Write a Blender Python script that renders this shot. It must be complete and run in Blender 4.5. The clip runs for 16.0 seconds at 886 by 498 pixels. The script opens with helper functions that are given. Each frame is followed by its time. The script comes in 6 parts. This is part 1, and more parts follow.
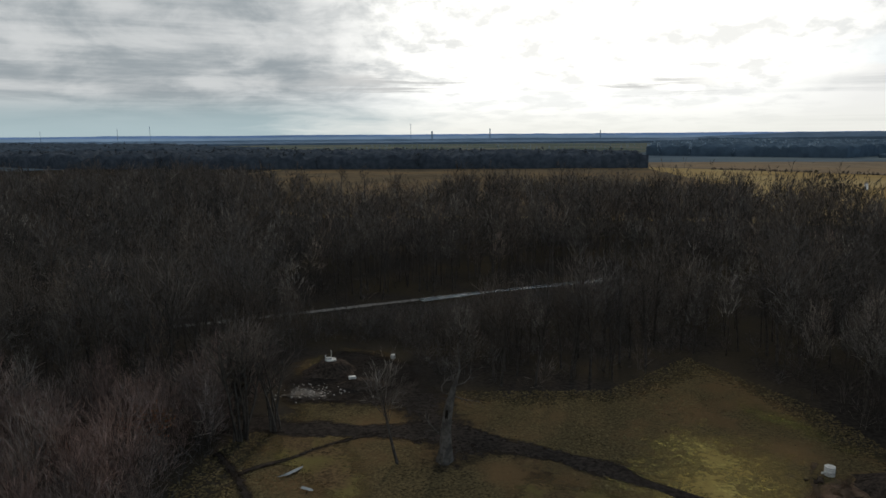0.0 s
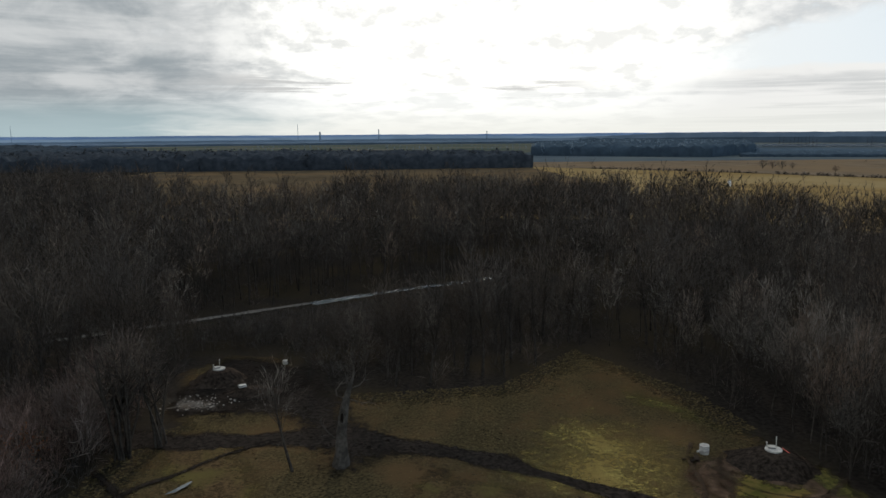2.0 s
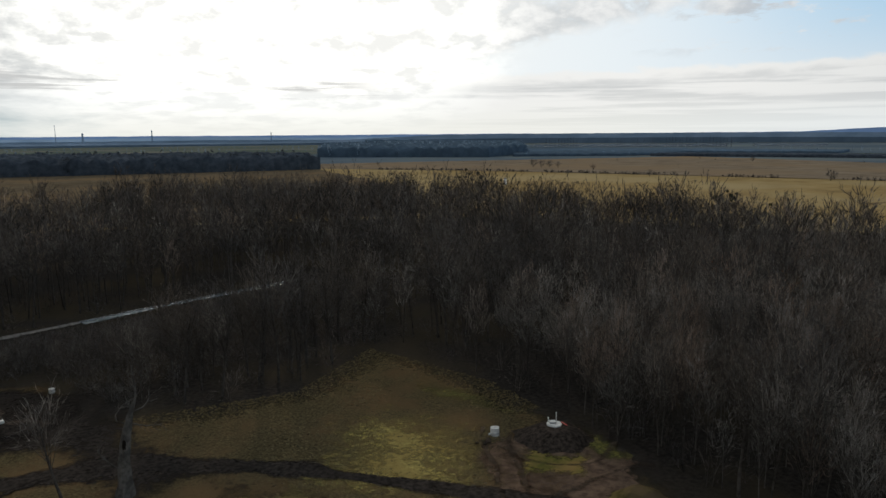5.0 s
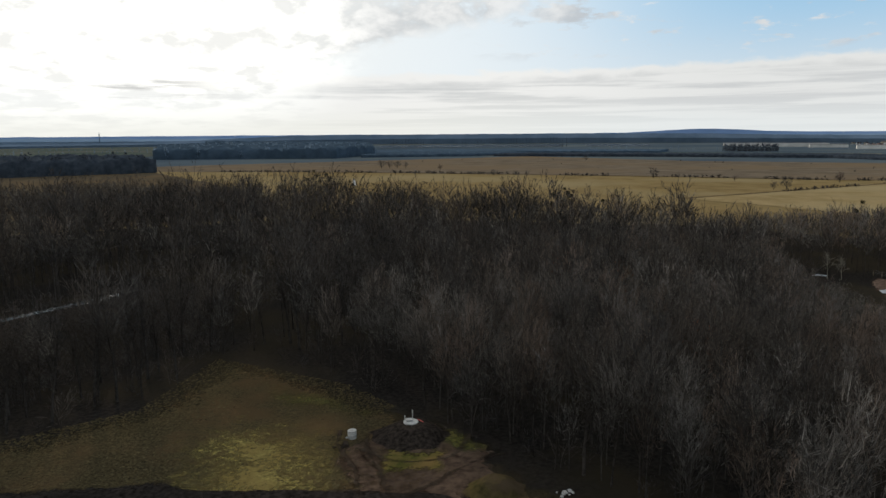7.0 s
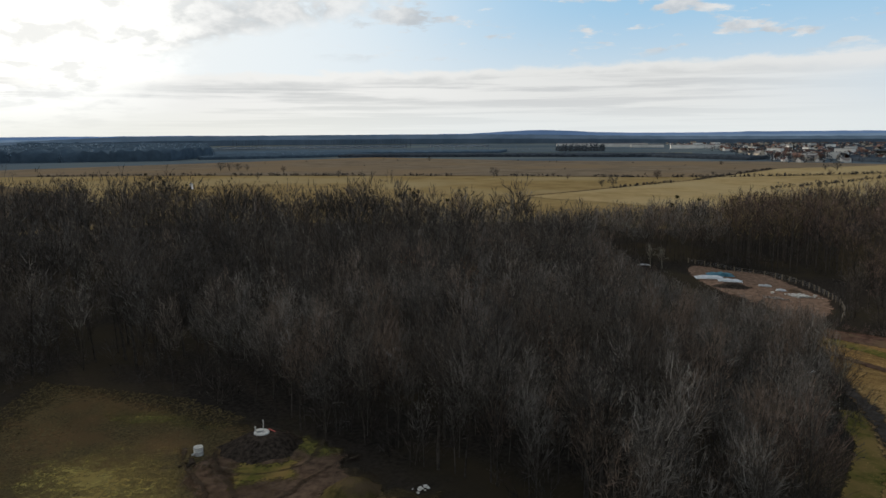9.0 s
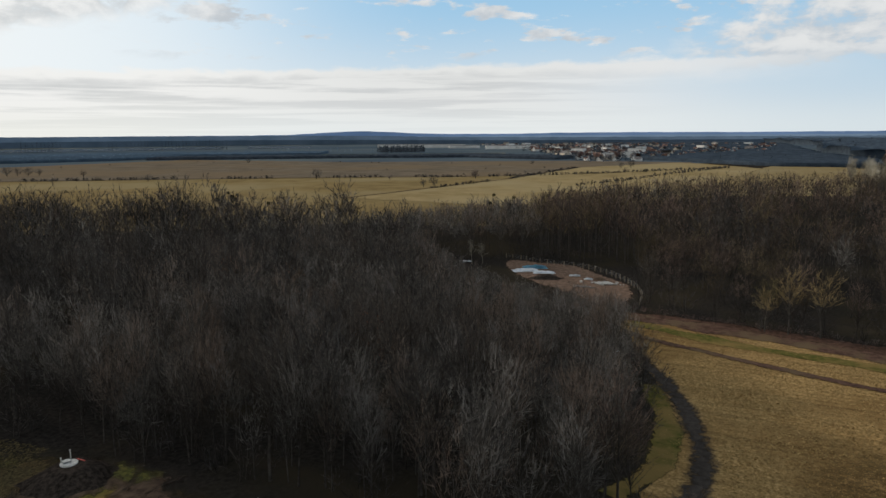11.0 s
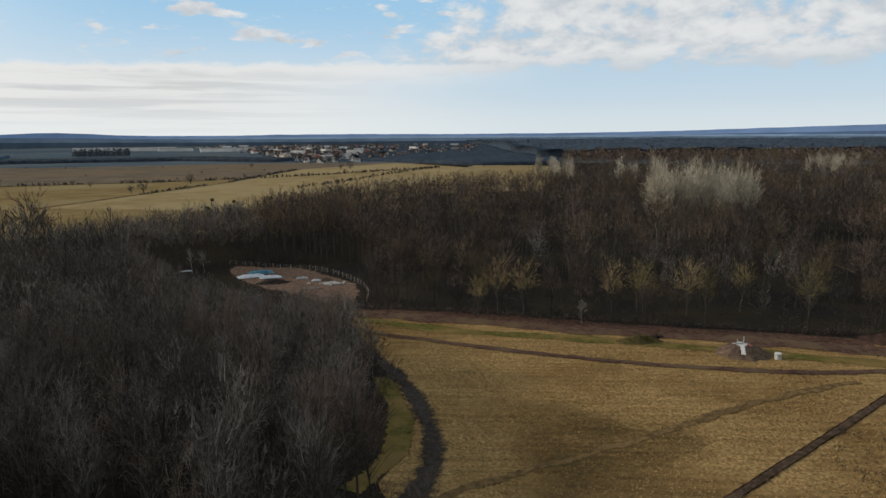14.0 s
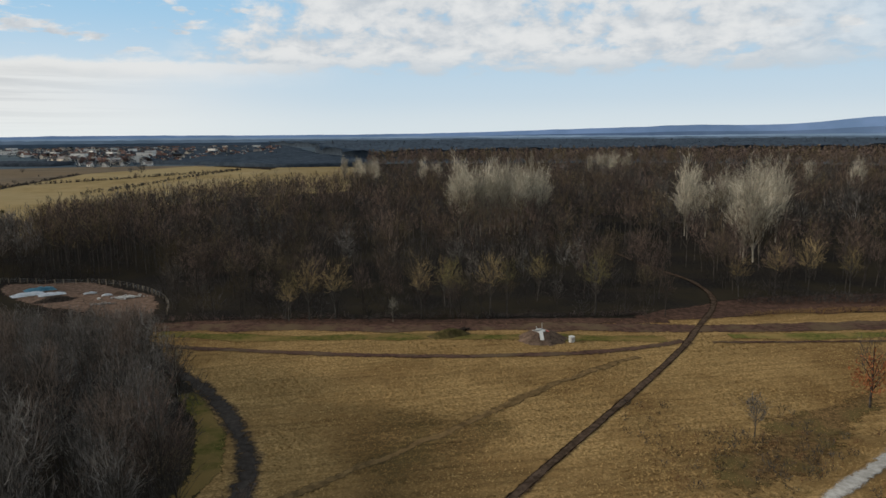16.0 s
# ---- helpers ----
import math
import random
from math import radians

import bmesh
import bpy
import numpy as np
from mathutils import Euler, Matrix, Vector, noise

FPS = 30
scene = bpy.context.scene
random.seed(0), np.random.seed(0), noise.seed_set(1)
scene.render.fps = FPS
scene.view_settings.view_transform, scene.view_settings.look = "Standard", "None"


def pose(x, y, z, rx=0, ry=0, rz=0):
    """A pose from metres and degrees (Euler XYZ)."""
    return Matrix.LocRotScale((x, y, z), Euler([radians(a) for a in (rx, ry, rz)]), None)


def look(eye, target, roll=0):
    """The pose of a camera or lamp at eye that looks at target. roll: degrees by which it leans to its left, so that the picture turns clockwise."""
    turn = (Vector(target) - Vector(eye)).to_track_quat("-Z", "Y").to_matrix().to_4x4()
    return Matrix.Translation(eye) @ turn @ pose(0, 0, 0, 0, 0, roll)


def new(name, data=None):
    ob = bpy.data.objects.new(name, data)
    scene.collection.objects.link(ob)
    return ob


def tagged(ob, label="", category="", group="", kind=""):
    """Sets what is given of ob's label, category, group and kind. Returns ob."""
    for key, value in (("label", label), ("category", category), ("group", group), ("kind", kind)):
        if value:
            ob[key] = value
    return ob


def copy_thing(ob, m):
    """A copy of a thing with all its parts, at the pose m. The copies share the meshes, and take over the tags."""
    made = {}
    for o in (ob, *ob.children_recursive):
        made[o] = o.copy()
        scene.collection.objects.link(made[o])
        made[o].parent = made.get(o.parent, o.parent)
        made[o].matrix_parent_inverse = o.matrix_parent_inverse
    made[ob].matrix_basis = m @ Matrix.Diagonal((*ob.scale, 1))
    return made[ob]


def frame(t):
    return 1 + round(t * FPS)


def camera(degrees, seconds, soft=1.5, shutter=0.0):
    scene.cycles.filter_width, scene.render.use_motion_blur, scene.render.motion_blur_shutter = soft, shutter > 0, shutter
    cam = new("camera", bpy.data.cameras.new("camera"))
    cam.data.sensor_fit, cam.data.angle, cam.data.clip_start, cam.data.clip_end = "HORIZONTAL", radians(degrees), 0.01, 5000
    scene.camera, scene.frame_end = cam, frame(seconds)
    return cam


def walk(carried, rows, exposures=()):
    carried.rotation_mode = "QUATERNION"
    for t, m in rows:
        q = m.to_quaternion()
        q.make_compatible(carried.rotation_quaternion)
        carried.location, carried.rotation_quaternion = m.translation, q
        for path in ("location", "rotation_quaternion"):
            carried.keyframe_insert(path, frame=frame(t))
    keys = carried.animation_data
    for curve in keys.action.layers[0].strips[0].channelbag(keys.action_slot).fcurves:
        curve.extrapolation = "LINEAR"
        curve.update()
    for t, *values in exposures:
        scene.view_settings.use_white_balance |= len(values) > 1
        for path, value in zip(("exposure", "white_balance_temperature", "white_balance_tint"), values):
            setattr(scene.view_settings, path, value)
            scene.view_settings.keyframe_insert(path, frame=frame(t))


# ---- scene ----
from mathutils.geometry import delaunay_2d_cdt

# A drone hovers 42 m over a clearing and turns to its right.
EYE = Vector((0.0, 0.0, 42.0))
PITCH, LEAN = -9.2, 0.41
YAWS = [(0.0, 0.0), (0.5, 2.16), (1.0, 4.28), (1.5, 6.45), (2.0, 8.84), (2.5, 11.72), (3.0, 14.59), (3.5, 17.39), (4.0, 20.16),
        (6.5, 34.77), (7.0, 37.9), (7.5, 40.75), (8.0, 43.73), (8.5, 46.98), (9.0, 50.27), (11.5, 67.99), (12.0, 71.51), (12.5, 75.23),
        (13.0, 78.95), (13.5, 82.72), (14.0, 86.59), (14.5, 90.62), (15.0, 94.57), (15.5, 98.48), (16.0, 102.09)]


def heading(az, el=0.0):
    """Unit vector: az degrees clockwise from +y, el degrees up."""
    a, e = radians(az), radians(el)
    return Vector((math.sin(a) * math.cos(e), math.cos(a) * math.cos(e), math.sin(e)))


cam = camera(63.93, 16.0)
walk(cam, [(t, look(EYE, EYE + heading(a, PITCH), -LEAN)) for t, a in YAWS], exposures=[(0.0, 0.0), (16.0, 0.0)])

# ---------------------------------------------------------------- light
SUN_AZ, SUN_EL = 13.0, 18.0
TO_SUN = heading(SUN_AZ, SUN_EL)
sun = new("sun", bpy.data.lights.new("sun", "SUN"))
sun.data.energy, sun.data.angle, sun.data.color = 2.7, radians(5.0), (1.0, 0.87, 0.71)
sun.matrix_world = look(TO_SUN * 100, (0, 0, 0))

world = bpy.data.worlds.new("sky")
scene.world = world
world.use_nodes = True


class Nodes:
    """Short hand for a node tree."""

    def __init__(self, tree):
        self.tree = tree
        tree.nodes.clear()

    def add(self, kind, ins=None, **props):
        n = self.tree.nodes.new(kind)
        for k, v in props.items():
            setattr(n, k, v)
        for k, v in (ins or {}).items():
            self.put(n.inputs[k], v)
        return n

    def put(self, socket, v):
        if hasattr(v, "is_linked"):
            self.tree.links.new(v, socket)
        else:
            socket.default_value = v

    def math(self, op, a, b=0.0, c=0.0, clamp=False):
        n = self.add("ShaderNodeMath", {0: a, 1: b, 2: c}, operation=op, use_clamp=clamp)
        return n.outputs[0]

    def vec(self, op, a, b=(0, 0, 0), out=0):
        return self.add("ShaderNodeVectorMath", {0: a, 1: b}, operation=op).outputs[out]

    def noise(self, vector, scale, detail=4.0, rough=0.55, distortion=0.0, out=0):
        return self.add("ShaderNodeTexNoise", {"Vector": vector, "Scale": scale, "Detail": detail, "Roughness": rough, "Distortion": distortion}).outputs[out]

    def ramp(self, fac, lo, hi, a=0.0, b=1.0):
        return self.add("ShaderNodeMapRange", {0: fac, 1: lo, 2: hi, 3: a, 4: b}, interpolation_type="SMOOTHSTEP").outputs[0]

    def mix(self, fac, a, b, blend="MIX"):
        n = self.add("ShaderNodeMix", data_type="RGBA", blend_type=blend)
        self.put(n.inputs[0], fac)
        for s, v in ((n.inputs[6], a), (n.inputs[7], b)):
            self.put(s, v if hasattr(v, "is_linked") else (*v, 1.0))
        return n.outputs[2]


def build_sky():
    """Low winter sky: a grey bank, the veiled sun, a level band of cloud, an opening of blue and a mackerel deck."""
    n = Nodes(world.node_tree)
    d = n.add("ShaderNodeTexCoord").outputs["Generated"]
    x, y, z = n.add("ShaderNodeSeparateXYZ", {0: d}).outputs
    sky = n.add("ShaderNodeTexSky", sky_type="NISHITA", sun_disc=False, sun_elevation=radians(SUN_EL), sun_rotation=radians(SUN_AZ),
                air_density=1.0, dust_density=1.6, ozone_density=1.2)
    base = n.mix(1.0, sky.outputs[0], (0.09, 0.09, 0.09), "MULTIPLY")
    az = n.math("MULTIPLY", n.math("ARCTAN2", x, y), 180 / math.pi)
    el = n.math("MULTIPLY", n.math("ARCSINE", z), 180 / math.pi)
    # clouds draw together towards the horizon
    deep = n.math("MULTIPLY", n.math("LOGARITHM", n.math("ADD", n.math("MAXIMUM", el, 0.0), 2.5), math.e), 11.0)

    def field(kx, ky, seed, detail=6, rough=0.6, twist=0.2):
        spot = n.add("ShaderNodeCombineXYZ", {0: n.math("MULTIPLY", az, kx), 1: n.math("MULTIPLY", deep, ky), 2: seed}).outputs[0]
        return n.noise(spot, 1.0, detail, rough, twist)

    def both(a, b):
        return n.math("MULTIPLY", a, b)

    def off(a):
        return n.math("SUBTRACT", 1.0, a)

    puffs = field(0.36, 0.62, 3.0, 7, 0.58, 0.15)
    heaps = field(0.15, 0.30, 8.0, 6, 0.58, 0.4)
    streak = field(0.055, 0.62, 5.0, 7, 0.60, 0.25)
    fleece = field(0.20, 0.62, 21.0, 7, 0.60, 0.1)
    near_sun = n.vec("DOT_PRODUCT", d, tuple(heading(11.5, 11)), 1)
    glow = n.ramp(near_sun, 0.925, 0.985)
    wide = n.ramp(near_sun, 0.66, 0.97)
    bank = n.ramp(n.math("ADD", az, n.math("MULTIPLY", n.math("SUBTRACT", heaps, 0.5), 22.0)), -17.0, 3.0, 1.0, 0.0)

    # clear air
    clear = n.mix(n.ramp(el, 0.0, 11.0), n.mix(n.ramp(az, 72, 96), (0.74, 0.79, 0.81), (0.60, 0.70, 0.77)), (0.33, 0.57, 0.79))
    clear = n.mix(n.ramp(el, 16.0, 80.0, 0.0, 0.75), clear, base)
    clear = n.mix(both(wide, off(n.ramp(az, 36.0, 62.0))), clear, (0.92, 0.94, 0.93))

    clear = n.mix(both(n.ramp(az, 66.0, 40.0, 0.0, 0.55), n.ramp(az, 20.0, 40.0)), clear, (0.80, 0.88, 0.93))

    # puffy heaps high between the sun and the blue, fleecy ones in the blue, and the deck
    high = both(n.ramp(n.math("SUBTRACT", el, n.ramp(az, 18.0, 46.0, 3.2, 8.2)), -0.3, 1.6), n.ramp(az, 40.0, 52.0, 1.0, 0.0))
    right = n.math("SUBTRACT", az, n.math("MULTIPLY", n.ramp(el, 5.0, 10.0), 3.5))
    deck = both(n.ramp(right, 78.0, 92.0), n.ramp(el, 3.9, 5.6))
    sway = n.math("ADD", n.math("MULTIPLY", puffs, 0.62), n.math("MULTIPLY", heaps, 0.38))
    d_high = both(n.ramp(n.math("ADD", sway, n.math("MULTIPLY", high, 0.20)), 0.55, 0.68), high)
    d_deck = both(n.ramp(n.math("ADD", sway, n.math("MULTIPLY", deck, 0.16)), 0.50, 0.66), n.ramp(deck, 0.0, 0.5))
    d_deck = both(d_deck, n.ramp(az, 122.0, 140.0, 1.0, 0.45))
    d_fleece = both(n.ramp(fleece, 0.525, 0.63), both(n.ramp(el, 5.2, 6.5), n.ramp(az, 38.0, 48.0)))
    top_light = n.ramp(puffs, 0.30, 0.66)
    body = n.mix(top_light, (0.52, 0.57, 0.62), (0.76, 0.775, 0.78))
    col = n.mix(n.math("MAXIMUM", d_high, d_fleece), clear, n.mix(n.ramp(az, 20, 60), n.mix(top_light, (0.60, 0.62, 0.62), (0.97, 0.97, 0.95)), body))
    col = n.mix(d_deck, col, n.mix(n.ramp(el, 4.4, 6.2), (0.55, 0.61, 0.66), body))

    # level band over the horizon: bright bumpy top, grey underside, pale bars below
    rise = n.ramp(az, 20.0, 84.0, 4.5, 5.5)
    rise = n.math("ADD", rise, n.math("MULTIPLY", n.math("SUBTRACT", puffs, 0.5), 1.3))
    under = n.math("SUBTRACT", rise, el)
    band = both(n.ramp(under, -0.15, 0.30), n.ramp(az, 17.0, 32.0))
    grey = both(both(n.ramp(under, 0.35, 0.9), n.ramp(under, 1.3, 2.4, 1.0, 0.0)), n.ramp(streak, 0.40, 0.56))
    bars = n.ramp(streak, 0.44, 0.60)
    tone = n.mix(both(bars, n.ramp(under, 0.6, 1.4)), n.mix(n.ramp(az, 40, 62), (0.88, 0.88, 0.86), (0.77, 0.78, 0.77)), n.mix(n.ramp(az, 40, 62), (0.70, 0.71, 0.70), (0.63, 0.645, 0.65)))
    tone = n.mix(both(grey, n.ramp(az, 62.0, 84.0, 0.42, 0.1)), tone, (0.52, 0.54, 0.55))
    tone = n.mix(n.ramp(az, 66.0, 88.0), tone, (0.76, 0.78, 0.79))
    gone = both(n.ramp(az, 66.0, 90.0), n.ramp(under, 0.5, 2.2))
    band = both(band, off(n.math("MULTIPLY", gone, 0.85)))
    band = both(band, n.ramp(az, 80.0, 98.0, 1.0, 0.0))
    col = n.mix(band, col, tone)

    # the sun's veil, with thin dark bars through it low down
    lit = n.mix(n.ramp(sway, 0.40, 0.56), (0.92, 0.92, 0.89), (1.5, 1.48, 1.40))
    col = n.mix(both(glow, n.ramp(under, 2.2, -0.4, 0.35, 1.0)), col, lit)
    thin = both(both(n.ramp(el, 2.2, 3.3), n.ramp(el, 4.2, 5.0, 1.0, 0.0)), both(n.ramp(streak, 0.50, 0.60), n.ramp(az, 16.0, 24.0, 1.0, 0.0)))
    col = n.mix(n.math("MULTIPLY", thin, 0.85), col, (0.55, 0.55, 0.54))

    # the grey bank
    layers = n.math("ADD", n.math("MULTIPLY", streak, 0.42), n.math("MULTIPLY", heaps, 0.58))
    dull = n.mix(n.ramp(layers, 0.38, 0.64), (0.32, 0.36, 0.385), (0.62, 0.64, 0.645))
    dull = n.mix(both(n.ramp(el, 3.6, 1.0), 0.8), dull, (0.31, 0.40, 0.43))
    col = n.mix(bank, col, dull)

    # haze over the horizon
    far = n.mix(n.ramp(near_sun, 0.70, 0.97), n.mix(n.ramp(az, 72, 98), (0.79, 0.83, 0.83), (0.69, 0.76, 0.79)), (0.86, 0.86, 0.80))
    far = n.mix(bank, far, (0.42, 0.53, 0.56))
    col = n.mix(n.ramp(el, 0.0, 3.0, 0.8, 0.0), col, far)
    bg = n.add("ShaderNodeBackground", {0: col, 1: 1.0})
    n.add("ShaderNodeOutputWorld", {0: bg.outputs[0]})


build_sky()


# ---------------------------------------------------------------- materials
def material(name, a, b, scale=0.5, rough=0.9, patch=0.06, c=None, bump=0.0, bump_scale=6.0, island=0.0, metal=0.0, fade=False, tree=False, streak=0.0, airy=0.0):
    """Colour a to b by grain, with a slow change to c over patches of some metres; each object a little lighter or darker."""
    m = bpy.data.materials.new(name)
    airy = airy or 0.2 * tree
    m.use_nodes = True
    n = Nodes(m.node_tree)
    geo = n.add("ShaderNodeNewGeometry")
    pos = geo.outputs["Position"]
    fine = n.noise(pos, scale, 5, 0.65)
    col = n.mix(n.ramp(fine, 0.32, 0.68), a, b)
    slow = n.noise(pos, patch, 4, 0.6)
    own = n.add("ShaderNodeObjectInfo").outputs["Random"]
    value = n.math("MULTIPLY_ADD", slow, 0.7, 0.65)
    if tree:
        # each tree has a shade of its own
        own = n.math("FRACT", n.math("ADD", own, n.add("ShaderNodeAttribute", attribute_name="tint").outputs["Fac"]))
        value = n.math("MULTIPLY", value, n.math("MULTIPLY_ADD", own, 0.7, 0.65))
        if c:
            col = n.mix(n.ramp(n.math("FRACT", n.math("MULTIPLY", own, 7.0)), 0.5, 0.8), col, c)
    else:
        if c:
            col = n.mix(n.ramp(slow, 0.42, 0.64), col, c)
        value = n.math("MULTIPLY", value, n.math("MULTIPLY_ADD", own, 0.35, 0.82))
    if streak:
        # old mowing and wheel lines, along the mud track
        lines = n.add("ShaderNodeMapping", {"Vector": pos, "Rotation": (0, 0, radians(44)), "Scale": (0.9, 0.06, 1.0)}).outputs[0]
        value = n.math("MULTIPLY", value, n.ramp(n.noise(lines, 1.0, 3, 0.5), 0.3, 0.62, 1 - streak, 1.12))
    if island:
        value = n.math("MULTIPLY", value, n.math("MULTIPLY_ADD", geo.outputs["Random Per Island"], island, 1 - island / 2))
    hsv = n.add("ShaderNodeHueSaturation", {"Value": value, "Color": col})
    ins = {"Base Color": hsv.outputs[0], "Roughness": rough, "Metallic": metal, "Specular IOR Level": 0.5 if rough < 0.65 else 0.0}
    if bump:
        h = n.noise(pos, bump_scale, 6, 0.7)
        ins["Normal"] = n.add("ShaderNodeBump", {"Strength": 1.0, "Distance": bump, "Height": h}).outputs[0]
    if fade:
        # the surface frays into what lies below it
        rim = n.add("ShaderNodeAttribute", attribute_name="rim").outputs["Fac"]
        worn = n.math("ADD", n.math("MULTIPLY", n.noise(pos, 0.9, 6, 0.7), 1.3), n.math("MULTIPLY_ADD", n.noise(pos, 0.16, 3, 0.5), 0.7, -1.0))
        ins["Alpha"] = n.ramp(n.math("ADD", rim, worn), 0.30, 0.58 if fade is True else fade)
    bsdf = n.add("ShaderNodeBsdfPrincipled", ins)
    if airy:
        # light sifts through a crown of fine twigs
        through_it = n.add("ShaderNodeBsdfTranslucent", {"Color": hsv.outputs[0]})
        bsdf = n.add("ShaderNodeMixShader", {0: airy, 1: bsdf.outputs[0], 2: through_it.outputs[0]})
    n.add("ShaderNodeOutputMaterial", {0: bsdf.outputs[0]})
    return m


BARK = material("bark", (0.030, 0.027, 0.024), (0.074, 0.065, 0.057), 1.5)
BARK_GREY = material("bark_grey", (0.045, 0.041, 0.037), (0.115, 0.104, 0.092), 1.5)
BARK_PALE = material("bark_pale", (0.16, 0.145, 0.12), (0.32, 0.295, 0.245), 1.2)
BARK_DEAD = material("dead_wood", (0.044, 0.041, 0.037), (0.110, 0.101, 0.091), 1.2, bump=0.06, bump_scale=3.0)
HOLLOW = material("rotten_hollow", (0.008, 0.007, 0.006), (0.015, 0.012, 0.01), 2.0)
TWIG_GREY = material("twigs_grey", (0.07194, 0.06665, 0.06136), (0.1672, 0.1555, 0.1428), 0.25, island=1.3, patch=0.09, c=(0.1185, 0.09412, 0.07829), tree=True)
TWIG_DARK = material("twigs_dark", (0.035, 0.03313, 0.03188), (0.0775, 0.0725, 0.06875), 0.2, island=1.3, patch=0.05, c=(0.0675, 0.05875, 0.05125), tree=True)
TWIG_SLIM = material("twigs_slim", (0.0456, 0.0432, 0.0408), (0.102, 0.096, 0.0912), 0.2, island=1.3, patch=0.05, c=(0.0768, 0.066, 0.0588), tree=True)
TWIG_RED = material("twigs_red", (0.084, 0.062, 0.053), (0.158, 0.117, 0.098), 0.2, island=1.3, patch=0.03, c=(0.108, 0.086, 0.054), tree=True)
TWIG_PALE = material("twigs_pale", (0.34, 0.305, 0.235), (0.52, 0.475, 0.385), 0.3, island=0.9, tree=True)
TWIG_MOSS = material("twigs_moss", (0.1938, 0.1475, 0.0775), (0.3313, 0.2525, 0.1325), 0.3, island=1.1, patch=0.1, c=(0.175, 0.1525, 0.06875), tree=True)
TWIG_WINE = material("twigs_wine", (0.078, 0.056, 0.050), (0.152, 0.110, 0.098), 0.3, island=1.2, c=(0.128, 0.108, 0.098), tree=True)
LEAF_RUST = material("leaves_rust", (0.18, 0.065, 0.030), (0.30, 0.115, 0.05), 0.6, island=0.6)
LEAF_DARK = material("mistletoe_leaves", (0.02, 0.022, 0.010), (0.045, 0.045, 0.022), 0.6, island=0.6)

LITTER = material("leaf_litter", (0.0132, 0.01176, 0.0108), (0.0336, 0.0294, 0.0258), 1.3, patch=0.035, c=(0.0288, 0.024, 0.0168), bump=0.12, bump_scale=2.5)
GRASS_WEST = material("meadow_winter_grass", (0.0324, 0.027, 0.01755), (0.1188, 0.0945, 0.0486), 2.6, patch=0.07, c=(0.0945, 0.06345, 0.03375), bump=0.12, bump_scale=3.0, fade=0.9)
# Yellow-green grass, made brighter than the rest to show sunlight on it.
GRASS_SUNLIT = material("meadow_sunlit_grass", (0.08372, 0.07176, 0.02631), (0.299, 0.2452, 0.08611), 2.4, patch=0.09, c=(0.1555, 0.1196, 0.04306), bump=0.12, bump_scale=3.0, fade=0.95)
GRASS_FRINGE = material("meadow_fringe_grass", (0.048, 0.0504, 0.018), (0.162, 0.15, 0.0504), 2.2, patch=0.12, c=(0.12, 0.0936, 0.0384), bump=0.12, bump_scale=3.0, fade=0.95)
GRASS_DARKER = material("meadow_darker_grass", (0.105, 0.066, 0.028), (0.26, 0.165, 0.070), 1.6, patch=0.10, c=(0.12, 0.082, 0.034), bump=0.18, bump_scale=2.0, streak=0.3, fade=1.3)
GRASS_RUST = material("meadow_rusty_grass", (0.0384, 0.0288, 0.018), (0.12, 0.084, 0.0456), 2.2, patch=0.13, c=(0.09, 0.0768, 0.0312), bump=0.12, bump_scale=3.0, fade=0.9)
GRASS_EAST = material("meadow_straw_grass", (0.180, 0.113, 0.045), (0.44, 0.292, 0.128), 2.0, patch=0.035, c=(0.172, 0.105, 0.043), bump=0.16, bump_scale=2.2, streak=0.22)
GRASS_GREEN = material("green_grass", (0.060, 0.068, 0.018), (0.15, 0.125, 0.040), 0.9, patch=0.12, c=(0.18, 0.125, 0.048), bump=0.08, bump_scale=4.0, fade=True)
BLADE_WEST = material("grass_blades_olive", (0.048, 0.040, 0.023), (0.120, 0.096, 0.050), 1.1, patch=0.05, c=(0.080, 0.064, 0.033), island=0.6)
BLADE_EAST = material("grass_blades_straw", (0.22, 0.142, 0.057), (0.42, 0.285, 0.125), 0.8, patch=0.04, c=(0.25, 0.16, 0.066), island=0.5)
FIELD_GOLD = material("field_gold", (0.1706, 0.1231, 0.05616), (0.2322, 0.1706, 0.081), 0.05, patch=0.008, c=(0.2106, 0.1652, 0.08856))
FIELD_GREY = material("field_grey", (0.1038, 0.0839, 0.06182), (0.1568, 0.127, 0.09384), 0.03, patch=0.006, c=(0.1303, 0.09826, 0.06514))
# A paler field; part of its lightness stands for the sun's angle there.
FIELD_STRAW = material("field_straw", (0.195, 0.145, 0.070), (0.262, 0.198, 0.102), 0.05, patch=0.01, c=(0.225, 0.178, 0.098))
# Darker copy of the golden field for the stretch seen against the sun.
FIELD_DIMMED = material("field_stubble", (0.0806, 0.065, 0.0442), (0.1222, 0.0988, 0.0676), 0.05, patch=0.012, c=(0.117, 0.0858, 0.052))
# Green of the far fields, with some blue haze mixed into the colour.
FIELD_FAR = material("field_far_hazed", (0.062, 0.084, 0.078), (0.098, 0.115, 0.100), 0.01, patch=0.004, c=(0.115, 0.118, 0.102))
MUD = material("mud", (0.034, 0.023, 0.016), (0.095, 0.066, 0.047), 1.0, rough=0.75, patch=0.15, bump=0.15, bump_scale=2.5, fade=True)
MUD_RUT = material("rut_mud", (0.026, 0.020, 0.015), (0.078, 0.058, 0.043), 1.4, patch=0.2, bump=0.2, bump_scale=2.5, fade=1.2)
ASPHALT = material("old_asphalt", (0.028, 0.024, 0.021), (0.056, 0.048, 0.042), 1.2, rough=0.85, patch=0.1, bump=0.02, fade=0.8)
